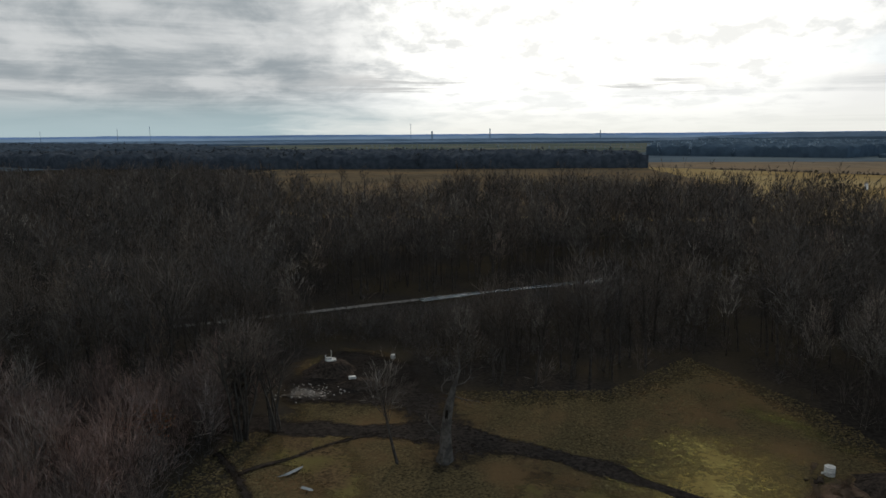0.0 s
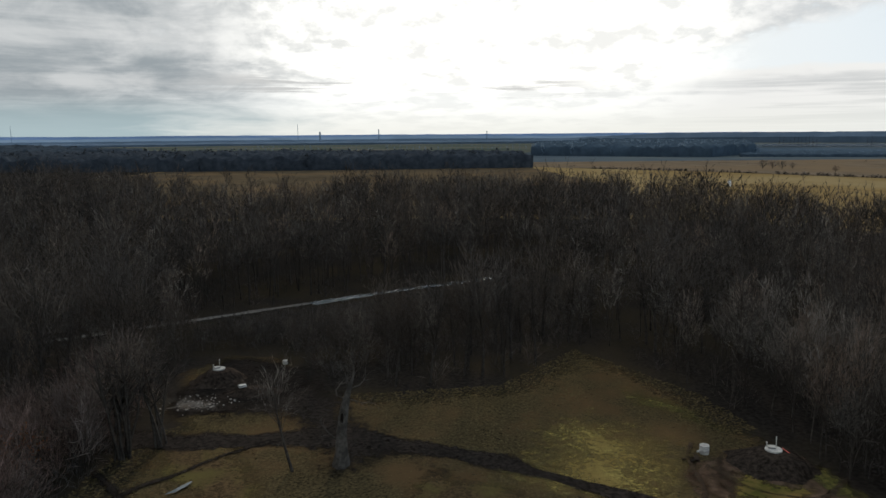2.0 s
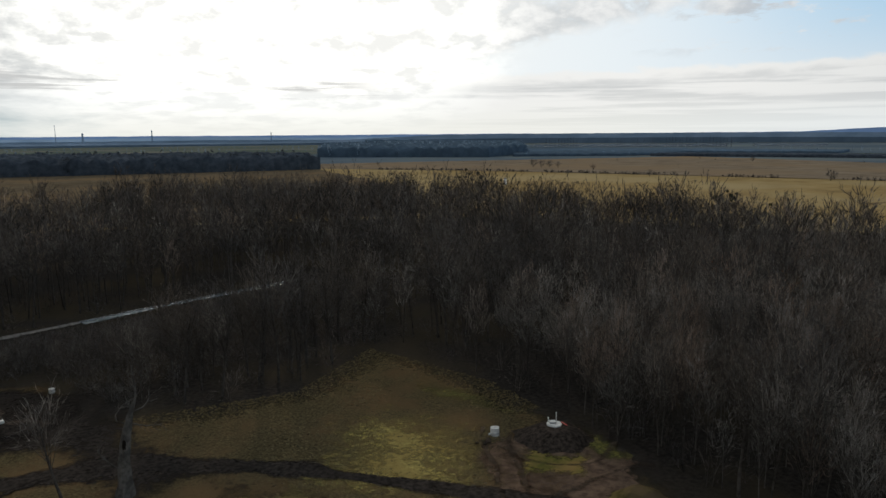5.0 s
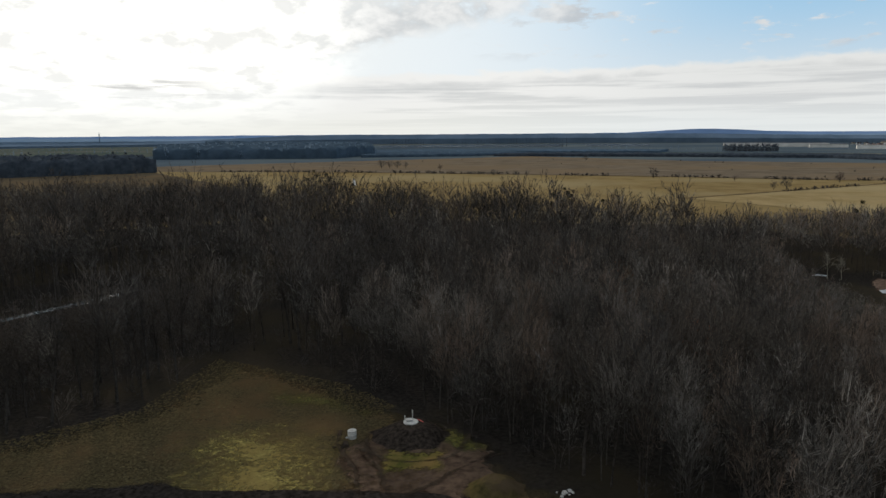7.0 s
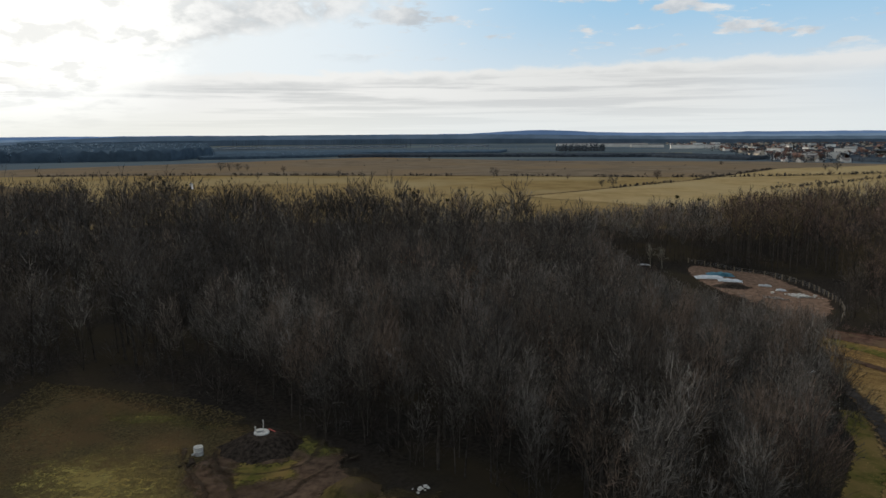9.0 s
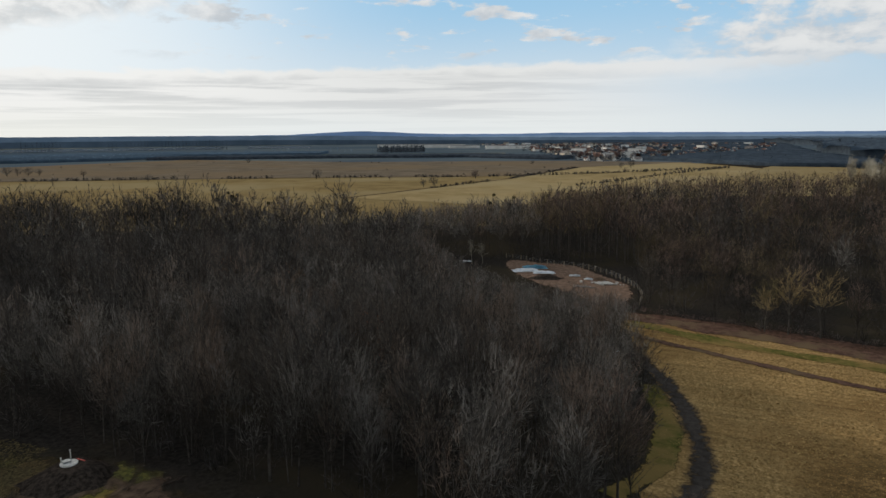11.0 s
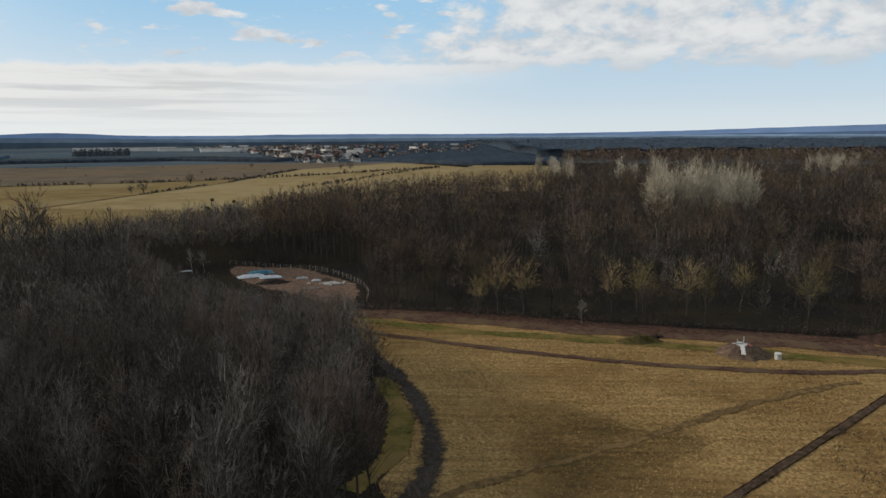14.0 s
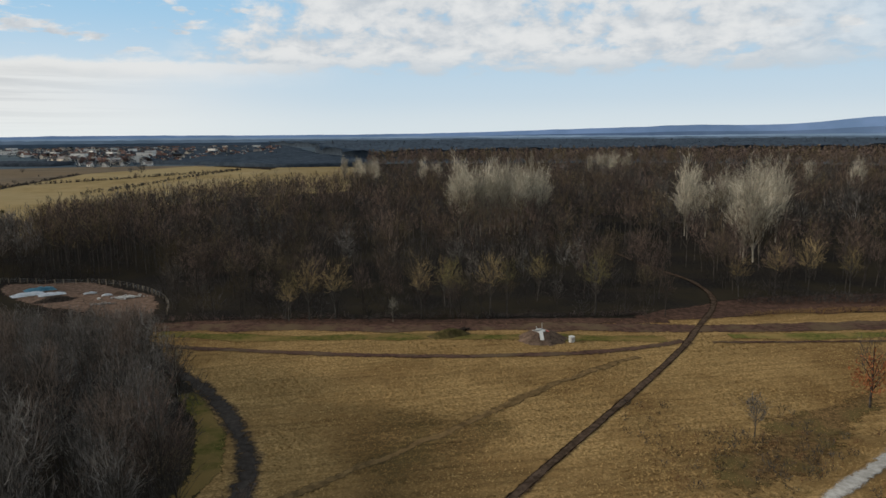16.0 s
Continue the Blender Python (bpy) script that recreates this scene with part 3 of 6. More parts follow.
    lane("grass_strip", [(157, 29), (148, 6), (143, -20), (136, -48), (128, -74)], 5.0, 0.12, GRASS_GREEN, "strip of fresh green and dry grass between two tracks", "meadow", rough=0.5, seed=6)
    lane("grass_strip", [(127, -88), (122, -110), (118, -140)], 4.5, 0.12, GRASS_GREEN, "strip of dry green grass beside a track", "meadow", rough=0.5, seed=7)
    lane("dirt_track", [(158, 38), (147, 25.6), (139.4, 8), (132.6, -10), (127.4, -28), (124.9, -42), (123.4, -56), (123.8, -66), (126, -77)], 2.3, 0.16, SOIL_RED, "red-brown wheel track across dry grass", rough=0.3, seed=8)
    lane("dirt_track", [(124, -82), (119, -104), (114, -130)], 1.1, 0.16, SOIL_RED, "faint dark wheel track in grass", rough=0.3, seed=9)
    lane("dark_mud_track", [(240, -112), (205, -110), (186, -110.7), (177.9, -110.3), (163.9, -106.7), (150, -98.9), (136.8, -87.4), (119.5, -71.8), (97.9, -49.5), (75, -25.2), (41, 9)], 1.9, 0.20, MUD,
         "dark deeply rutted mud track crossing the meadow",
         profile=RUTS, rough=0.15, seed=10)
    lane("curved_road", [(142, 27.5), (132, 22.5), (121, 16.2), (110, 11.6), (99, 8.4), (89.5, 6.7), (81.3, 7.1), (76.5, 8.6), (66, 15), (50, 24)], 5.8, 0.14, ASPHALT, "dark curved road along the grove's edge", "road", rough=0.04, seed=11, fray=0.3)
    lane("verge", [(118, 18), (108, 14.5), (96, 12), (86, 12.5), (78, 16)], 3.6, 0.10, GRASS_GREEN, "green grass verge beside the curved road", "meadow", rough=0.4, seed=12)
    sheet("matted_grass", [(104, -3), (112, -8), (108, -24), (101, -37), (92, -40), (80, -26), (66, -12), (70, 0), (84, 2), (96, 4)], 0.125, GRASS_DARKER, "darker dry grass in the meadow", "meadow", 2.5, 4.0, 33.0, 0.0, 1.6, 12.0)
    lane("faint_track", [(119, -63), (115, -55), (106, -38.3), (95, -23), (87.5, -10.5), (79, 2.5), (74, 9)], 1.5, 0.13, FAINT, "faint old wheel track in dry grass", rough=0.8, seed=13)
    sheet("brushy_ground", [(143, -76), (147, -76), (151, -84), (153, -98), (158, -110), (154, -152), (134, -152), (137, -126), (139, -110), (140, -96), (141, -84)], 0.16, BRAMBLE_SOIL, "red-brown brushy ground where a ride enters the wood", "ground", 1.5, 1.5, 28.0, 0.0, 1.2, 2.0)
    sheet("weedy_ground", [(64, -45), (76, -50), (85, -60), (92, -76), (97, -94), (88, -92), (76, -74), (67, -58)], 0.12, WEEDS, "patchy brown and green weeds beside the footpath", "meadow", 1.5, 3.0, 13.0, 0.0, 1.2, 6.0)
    lane("paved_path", [(84, -96), (78, -84), (72, -73.5), (66, -61), (59, -48)], 2.3, 0.2, GRAVEL, "pale gravel footpath at the meadow's corner", "path", rough=0.1, seed=14)


build_ground()


# ---------------------------------------------------------------- trees
class Arms:
    """Collects tapered limbs and thin twigs as triangles."""

    def __init__(self, seed):
        self.rng = random.Random(seed)
        self.v, self.f = [], []

    def limb(self, p, d, length, r0, r1, sides, segs, bend=0.25, rise=0.0):
        rng, path, prev = self.rng, [p.copy()], None
        for i in range(segs + 1):
            r = r0 + (r1 - r0) * i / segs
            u = d.orthogonal().normalized()
            w = d.cross(u)
            base = len(self.v)
            if i == segs and r1 < 0.02:
                self.v.append(p.copy())
                ring = [base] * sides
            else:
                self.v += [p + (u * math.cos(2 * math.pi * k / sides) + w * math.sin(2 * math.pi * k / sides)) * r for k in range(sides)]
                ring = list(range(base, base + sides))
            if prev:
                for k in range(sides):
                    a, b, c, e = prev[k], prev[(k + 1) % sides], ring[(k + 1) % sides], ring[k]
                    self.f.append((a, b, c))
                    if c != e:
                        self.f.append((a, c, e))
            prev = ring
            if i < segs:
                p = p + d * (length / segs)
                path.append(p.copy())
                d = (d + Vector((rng.gauss(0, bend), rng.gauss(0, bend), rng.gauss(0, bend) + rise))).normalized()
        return path

    def twig(self, p, d, length, width, out=None):
        """A thin blade along d; with out it lies in the crown's skin, facing that way."""
        way = Vector((self.rng.gauss(0, 1), self.rng.gauss(0, 1), self.rng.gauss(0, 1)))
        s = d.cross(way if out is None else out + way * 0.35).normalized() * width
        b = len(self.v)
        self.v += [p - s * 0.5, p + s * 0.5, p + d * length]
        self.f.append((b, b + 1, b + 2))

    def tuft(self, p, d, out, length, width):
        """A mat of twigs in a far crown's outer skin: it runs along d and faces outwards."""
        rng = self.rng
        n = (out + Vector((rng.gauss(0, 0.22), rng.gauss(0, 0.22), rng.gauss(0, 0.22)))).normalized()
        d = (d - n * d.dot(n)).normalized()
        s = d.cross(n) * width
        b = len(self.v)
        self.v += [p - s * 0.5 - d * length * 0.4, p + s * 0.5 - d * length * 0.4, p + d * length * 0.6]
        self.f.append((b, b + 1, b + 2))

    def arrays(self):
        return np.array([tuple(q) for q in self.v], dtype=np.float32).reshape(-1, 3), np.array(self.f, dtype=np.int32).reshape(-1, 3)


def spread(rng, d, angle):
    """The way d bent outwards by an angle in a chance direction."""
    u = d.orthogonal().normalized()
    u.rotate(Matrix.Rotation(rng.uniform(0, 2 * math.pi), 3, d))
    return (d * math.cos(angle) + u * math.sin(angle)).normalized()


def along(path, f):
    k = f * (len(path) - 1)
    j = min(int(k), len(path) - 2)
    return path[j].lerp(path[j + 1], k - j), (path[j + 1] - path[j]).normalized()


def grow(seed, height, clear, radius, limbs, branches, twigs, angle, fine, sides=5, stems=1, twig_length=1.3, rise=0.06, reach=1.0, leaves=0.0, leaf_size=0.3, bend=0.18, lean=0.0):
    """One bare tree: (trunk arrays, crown arrays, leaf arrays). clear: share of the height below the crown; angle: how far limbs stand off;
    fine: width of a twig; reach: length of the limbs."""
    wood, crown, leaf = Arms(seed), Arms(seed + 1000), Arms(seed + 2000)
    rng = random.Random(seed + 5)
    heart = Vector((0, 0, height * (clear * 0.6 + 0.25)))
    starts = []
    for s in range(stems):
        way = Vector((rng.gauss(lean, 0.05), rng.gauss(0, 0.05), 1)).normalized() if stems == 1 else spread(rng, Vector((0, 0, 1)), rng.uniform(0.05, 0.26))
        foot = Vector((0, 0, -0.3)) if stems == 1 else Vector((rng.gauss(0, 0.7), rng.gauss(0, 0.7), -0.3))
        trunk = wood.limb(foot, way, height * 0.84, radius / stems ** 0.5, radius * 0.14, sides, 6 if sides > 3 else 3, 0.06, 0.05)
        n = max(2, limbs // stems)
        for i in range(n):
            f = clear + (0.98 - clear) * (i + rng.random()) / n
            starts.append((*along(trunk, f), f))
    for p, d, f in starts:
        away = spread(rng, d, angle * rng.uniform(0.65, 1.15) * (1.2 - 0.55 * f))
        length = height * (0.13 + 0.26 * (1 - f)) * reach * rng.uniform(0.75, 1.2)
        if sides > 2:
            limb = wood.limb(p, away, length, radius * 0.34 * (1.1 - f * 0.75), 0.015, max(3, sides - 1), 3 if sides > 3 else 2, bend, rise)
        else:
            wood.twig(p, away, length, radius * 0.5)
            limb = [p, p + away * length]
        for b in range(branches):
            g = 0.25 + 0.75 * (b + rng.random()) / branches
            q, dd = along(limb, g)
            e = spread(rng, dd, rng.uniform(0.35, 1.0))
            e = (e + Vector((0, 0, rise * 2))).normalized()
            bl = length * (0.5 - 0.26 * g) + 0.5
            crown.twig(q, e, bl, 0.09 if sides > 3 else fine)
            for _ in range(twigs):
                o = q + e * (bl * rng.uniform(0.1, 1.05))
                out = (o - heart).normalized()
                w = (out * 0.75 + e * 0.35 + Vector((rng.gauss(0, 0.42), rng.gauss(0, 0.42), rng.gauss(0, 0.42) + rise * 2))).normalized()
                tl = twig_length * rng.uniform(0.45, 1.25)
                crown.twig(o, w, tl, fine)
                if rng.random() < leaves:
                    leaf.twig(o + w * tl * rng.uniform(0.2, 0.9), spread(rng, w, 0.8), leaf_size * rng.uniform(0.6, 1.4), leaf_size)
    return wood.arrays(), crown.arrays(), leaf.arrays()


def crowned(seed, height, clear, radius, wide, lobes, spray, fine, sides=5, stems=1, twig_length=1.3, up=0.35, out=0.55, puff=1.3, fan=False, lean=0.0, leaves=0.0, leaf_size=0.25):
    """A tree with a domed crown of twig puffs: (trunk arrays, crown arrays, leaf arrays). wide: the crown's radius; lobes: how many puffs; spray: twigs in each."""
    wood, crown, leaf = Arms(seed), Arms(seed + 1000), Arms(seed + 2000)
    rng = random.Random(seed + 5)
    heart = Vector((lean * height * 0.6, 0, height * (clear + (1 - clear) * 0.36)))
    trunks = []
    for s in range(stems):
        way = Vector((lean + rng.gauss(0, 0.04), rng.gauss(0, 0.04), 1)).normalized() if stems == 1 else spread(rng, Vector((0, 0, 1)), rng.uniform(0.05, 0.22))
        foot = Vector((0, 0, -0.3)) if stems == 1 else Vector((rng.gauss(0, wide * 0.14), rng.gauss(0, wide * 0.14), -0.3))
        trunks.append(wood.limb(foot, way, height * 0.8, radius / stems ** 0.5, radius * 0.15, sides, 5 if sides > 3 else 2, 0.05, 0.03))
    for i in range(lobes):
        t = (i + 0.5) / lobes
        se = -0.28 + 1.26 * t
        ce = math.sqrt(max(0.02, 1 - min(1, abs(se)) ** 2))
        az = i * 2.399 + rng.uniform(-0.5, 0.5)
        k = rng.uniform(0.66, 1.0) if i % 3 else rng.uniform(0.4, 0.7)
        high = (height * 0.95 - heart.z) if se > 0 else (heart.z - height * clear)
        spot = heart + Vector((wide * ce * math.cos(az), wide * ce * math.sin(az), high * se)) * k
        trunk = trunks[i % stems]
        f = min(0.97, max(clear * 0.9, (spot.z / height - 0.25 * ce) / 0.8))
        p, d = along(trunk, f)
        if sides > 2:
            wood.limb(p, (spot - p).normalized(), (spot - p).length, radius * 0.3 * (1.15 - f * 0.7), 0.015, 3, 2 if sides > 3 else 1, 0.1)
        way = ((spot - p).normalized() * out + (spot - heart).normalized() * 0.35 + Vector((0, 0, up))).normalized()
        span = min(puff * 2.2, (spot - p).length)
        crown.twig(spot - way * span * 0.5, way, span * 0.5 + twig_length * 0.8, fine * (1.5 if sides > 3 else 1.0))
        skin = ((spot - heart).normalized() + Vector((0, 0, 0.3))).normalized()
        for m in range(spray):
            if m % 6 == 0:
                # a side branch, then the twigs on it
                root = spot - way * (span * rng.uniform(-0.15, 0.75)) + Vector((rng.gauss(0, 1), rng.gauss(0, 1), rng.gauss(0, 0.7))) * (puff * 0.22)
                e = (way + Vector((rng.gauss(0, 0.55), rng.gauss(0, 0.55), rng.gauss(0.1, 0.4 if fan else 0.5)))).normalized()
                bl = twig_length * rng.uniform(0.8, 1.5)
                o, w, tl = root, e, bl
                crown.twig(o, w, tl, fine * (1.2 if sides > 3 else 1.0), skin)
            else:
                o = root + e * (bl * rng.uniform(0.15, 1.0))
                w = (e + way * 0.2 + Vector((rng.gauss(0, 0.5), rng.gauss(0, 0.5), rng.gauss(0.05, 0.45)))).normalized()
                tl = twig_length * rng.uniform(0.35, 0.85)
                crown.twig(o, w, tl, fine * rng.uniform(0.55, 1.0), skin if m % 3 else None)
            if leaves and rng.random() < leaves:
                leaf.twig(o + w * tl * rng.uniform(-0.2, 0.5), spread(rng, w, 0.8), leaf_size * rng.uniform(0.6, 1.4), leaf_size)
    return wood.arrays(), crown.arrays(), leaf.arrays()


SPECIES = {
    # name: (wood, twigs, label, growth)
    "ash": (BARK, TWIG_GREY, "tall slender bare grey tree of the winter grove", dict(height=17, clear=0.26, radius=0.12, wide=2.4, twig_length=1.5, up=0.6, out=0.55, puff=1.3)),
    "oak": (BARK, TWIG_DARK, "big dark bare oak with spreading crooked limbs", dict(height=20.5, clear=0.34, radius=0.24, wide=3.9, twig_length=1.6, up=0.25, out=0.7, puff=1.5)),
    "maple": (BARK, TWIG_RED, "reddish-brown bare deciduous tree with a round crown", dict(height=19.5, clear=0.30, radius=0.2, wide=4.0, twig_length=1.15, up=0.25, out=0.8, puff=1.3)),
    "poplar": (BARK_PALE, TWIG_PALE, "tall pale bare poplar with a dense upswept crown", dict(height=29, clear=0.08, radius=0.3, wide=4.3, twig_length=3.2, up=0.9, out=0.6, puff=1.8, fan=True)),
    "mossy": (BARK_GREY, TWIG_MOSS, "bare tree overgrown with yellow-green moss at the wood's edge", dict(height=14.5, clear=0.30, radius=0.18, wide=3.4, twig_length=1.0, up=0.1, puff=1.5)),
    "thicket": (BARK, TWIG_WINE, "thin young wine-brown bare tree in dense thicket", dict(height=11, clear=0.15, radius=0.06, wide=2.3, twig_length=2.0, up=0.8, out=0.4, puff=1.5)),
    "pole": (BARK, TWIG_SLIM, "slim young bare tree in the dark winter grove", dict(height=13.0, clear=0.22, radius=0.07, wide=1.8, twig_length=2.0, up=0.8, out=0.4, puff=1.4)),
    "shrub": (BARK, TWIG_DARK, "dense bare shrub at the wood's edge", dict(height=4.6, clear=0.04, radius=0.05, wide=2.2, twig_length=0.85, up=0.4, stems=3, puff=1.2)),
}
LEVELS = {"near": dict(lobes=34, spray=30, fine=0.055, sides=5), "mid": dict(lobes=20, spray=18, fine=0.10, sides=3), "far": dict(lobes=14, spray=16, fine=0.16, sides=2), "tiny": dict(lobes=9, spray=12, fine=0.42, sides=2)}


def template(kind, level, seed):
    p = dict(SPECIES[kind][3], **LEVELS[level])
    if level in ("far", "tiny"):
        p["twig_length"] *= 1.3
    if kind == "poplar" and level == "near":
        p.update(lobes=40, spray=36, fine=0.11)
    if kind == "pole":
        p.update(lobes=12, spray=12, fine=0.08)
    if kind == "shrub":
        p.update(lobes=12, spray=12, fine=0.06)
    if level in ("far", "tiny"):
        h, r = p["height"], p["radius"]
        a, b, c = crowned(seed, **dict(p, sides=3))
        # a thin stem and some rising limbs
        arms = Arms(seed + 9)
        v = np.array([(r * math.cos(k * 2.1), r * math.sin(k * 2.1), -0.3) for k in range(3)] + [(0, 0, h * 0.85)], dtype=np.float32)
        for k in range(5 if level == "far" else 0):
            arms.twig(Vector((0, 0, h * (0.30 + 0.08 * k))), Vector((math.cos(k * 2.4) * 0.6, math.sin(k * 2.4) * 0.6, 1.0)).normalized(), h * (0.48 - 0.06 * k), r * 1.1)
        stem = (v, np.array([(0, 1, 3), (1, 2, 3), (2, 0, 3)], dtype=np.int32))
        return (join(stem, arms.arrays()) if level == "far" else stem), b, c
    return crowned(seed, **p)


def join(*arrs):
    v, f, n = [], [], 0
    for a, b in arrs:
        if len(a):
            v.append(a), f.append(b + n)
            n += len(a)
    return np.concatenate(v), np.concatenate(f)


# Bodies of the far woods, bluer the more haze they stand for.
FAR_BODY = material("distant_wood_body_hazed", (0.025, 0.032, 0.042), (0.045, 0.055, 0.069), 0.15, patch=0.01)
MID_BODY = material("far_plain_wood_body_hazed", (0.034, 0.046, 0.062), (0.058, 0.076, 0.098), 0.1, patch=0.008)
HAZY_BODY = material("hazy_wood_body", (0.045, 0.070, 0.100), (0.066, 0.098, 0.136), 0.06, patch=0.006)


def clump(seed, height=20.0, radius=5.0, count=30, size=2.8):
    """A far crown: loose tufts over the upper two thirds of a tree."""
    rng = random.Random(seed)
    arms = Arms(seed)
    for _ in range(count):
        a, t, s = rng.uniform(0, 2 * math.pi), rng.random(), rng.random() ** 0.5
        z = height * (0.08 + 0.85 * t)
        r = radius * s * math.sqrt(max(0.05, 1 - (2 * t - 0.9) ** 2 * 0.9))
        d = Vector((math.cos(a) * 0.5, math.sin(a) * 0.5, rng.uniform(0.3, 1.4))).normalized()
        out = Vector((math.cos(a), math.sin(a), 2.0 * t - 0.5)).normalized()
        arms.tuft(Vector((r * math.cos(a), r * math.sin(a), z)), d, out, size * rng.uniform(0.7, 1.3), size * 0.8)
    arms.twig(Vector((0, 0, 0)), Vector((0, 0, 1)), height * 0.7, 0.8)
    return arms.arrays()


def bare_tree(kind, name, seed):
    """A tree of its own: trunk and crown under an empty at its foot."""
    wood, twig, label, growth = SPECIES[kind]
    a, b, c = template(kind, "near", seed)
    root = new(name)
    for nm, arr, mat in (("trunk", a, wood), ("crown", b, twig)):
        ob = new(nm, mesh_of(nm, *arr, mat))
        ob.parent = root
    return tagged(root, label, "tree", group=name + "s of the winter woods")


def stamp(name, templates, spots, sizes, rng, mat, label, category="trees"):
    """Many trees too far off to count, as one object."""
    vs, fs, tint, base = [], [], [], 0
    pick = rng.integers(0, len(templates), len(spots))
    turn = rng.uniform(0, 2 * np.pi, len(spots))
    for (x, y), s, k, a in zip(spots, sizes, pick, turn):
        v, f = templates[k]
        c, d = np.cos(a) * s, np.sin(a) * s
        vs.append(np.stack([v[:, 0] * c - v[:, 1] * d + x, v[:, 0] * d + v[:, 1] * c + y, v[:, 2] * s], 1))
        fs.append(f + base)
        tint.append(np.full(len(v), (a * 0.731 + x * 0.137) % 1.0))
        base += len(v)
    if vs:
        return tagged(new(name, mesh_of(name, np.concatenate(vs), np.concatenate(fs), mat, tint=np.concatenate(tint))), label, category, kind="stuff")


def kind_at(x, y, u):
    """Which tree stands at a place of the plan."""
    az = math.degrees(math.atan2(x, y))
    r = math.hypot(x, y)
    # slim young trees on the near side of the forest road
    off, way = ((x + 60) * 48 - (y - 153) * 107) / 117.3, ((x + 60) * 107 + (y - 153) * 48) / 117.3
    if 0 < off < 48 and 15 < way < 122 and u * 13 % 1 < 0.85:
        return "pole"
    if az < -14 and r < 112:
        return "thicket"
    if az > 79 or (x > 150 and az > 72):
        n1 = noise.noise(Vector((x * 0.02, y * 0.02, 7)))
        if r < 200 and u < 0.05:
            return "mossy"
        return "maple" if n1 + u * 0.5 > 0.1 else ("oak" if u < 0.5 else "ash")
    # Dark oaks grow thicker sunwards, which also puts the backlit shade into the colour.
    if az < 34 and r > 140:
        return "oak" if u < 0.8 else "ash"
    if az < 62 and r > 140:
        return "oak" if u < (0.65 if az < 48 else 0.3) else "ash"
    if az < 46:
        return "oak" if u < np.interp(az, [-20, 0, 22, 34], [0.85, 0.85, 0.8, 0.2]) else "ash"
    return "oak" if u < 0.3 and r < 125 and az < 68 else "ash"


def plant(kind, name, x, y, turn, s, stock):
    """One more tree of a kind, the first ones as models, the rest as copies of them."""
    models = stock.setdefault(kind, [])
    if len(models) < 6:
        ob = bare_tree(kind, name, 10 * len(models) + len(kind))
        ob.matrix_basis = pose(x, y, 0, 0, 0, turn)
        models.append(ob)
    else:
        ob = copy_thing(models[int(turn) % 6], pose(x, y, 0, 0, 0, turn))
    ob.scale = (s, s, s * (0.92 + 0.16 * (turn % 1)))
    return ob


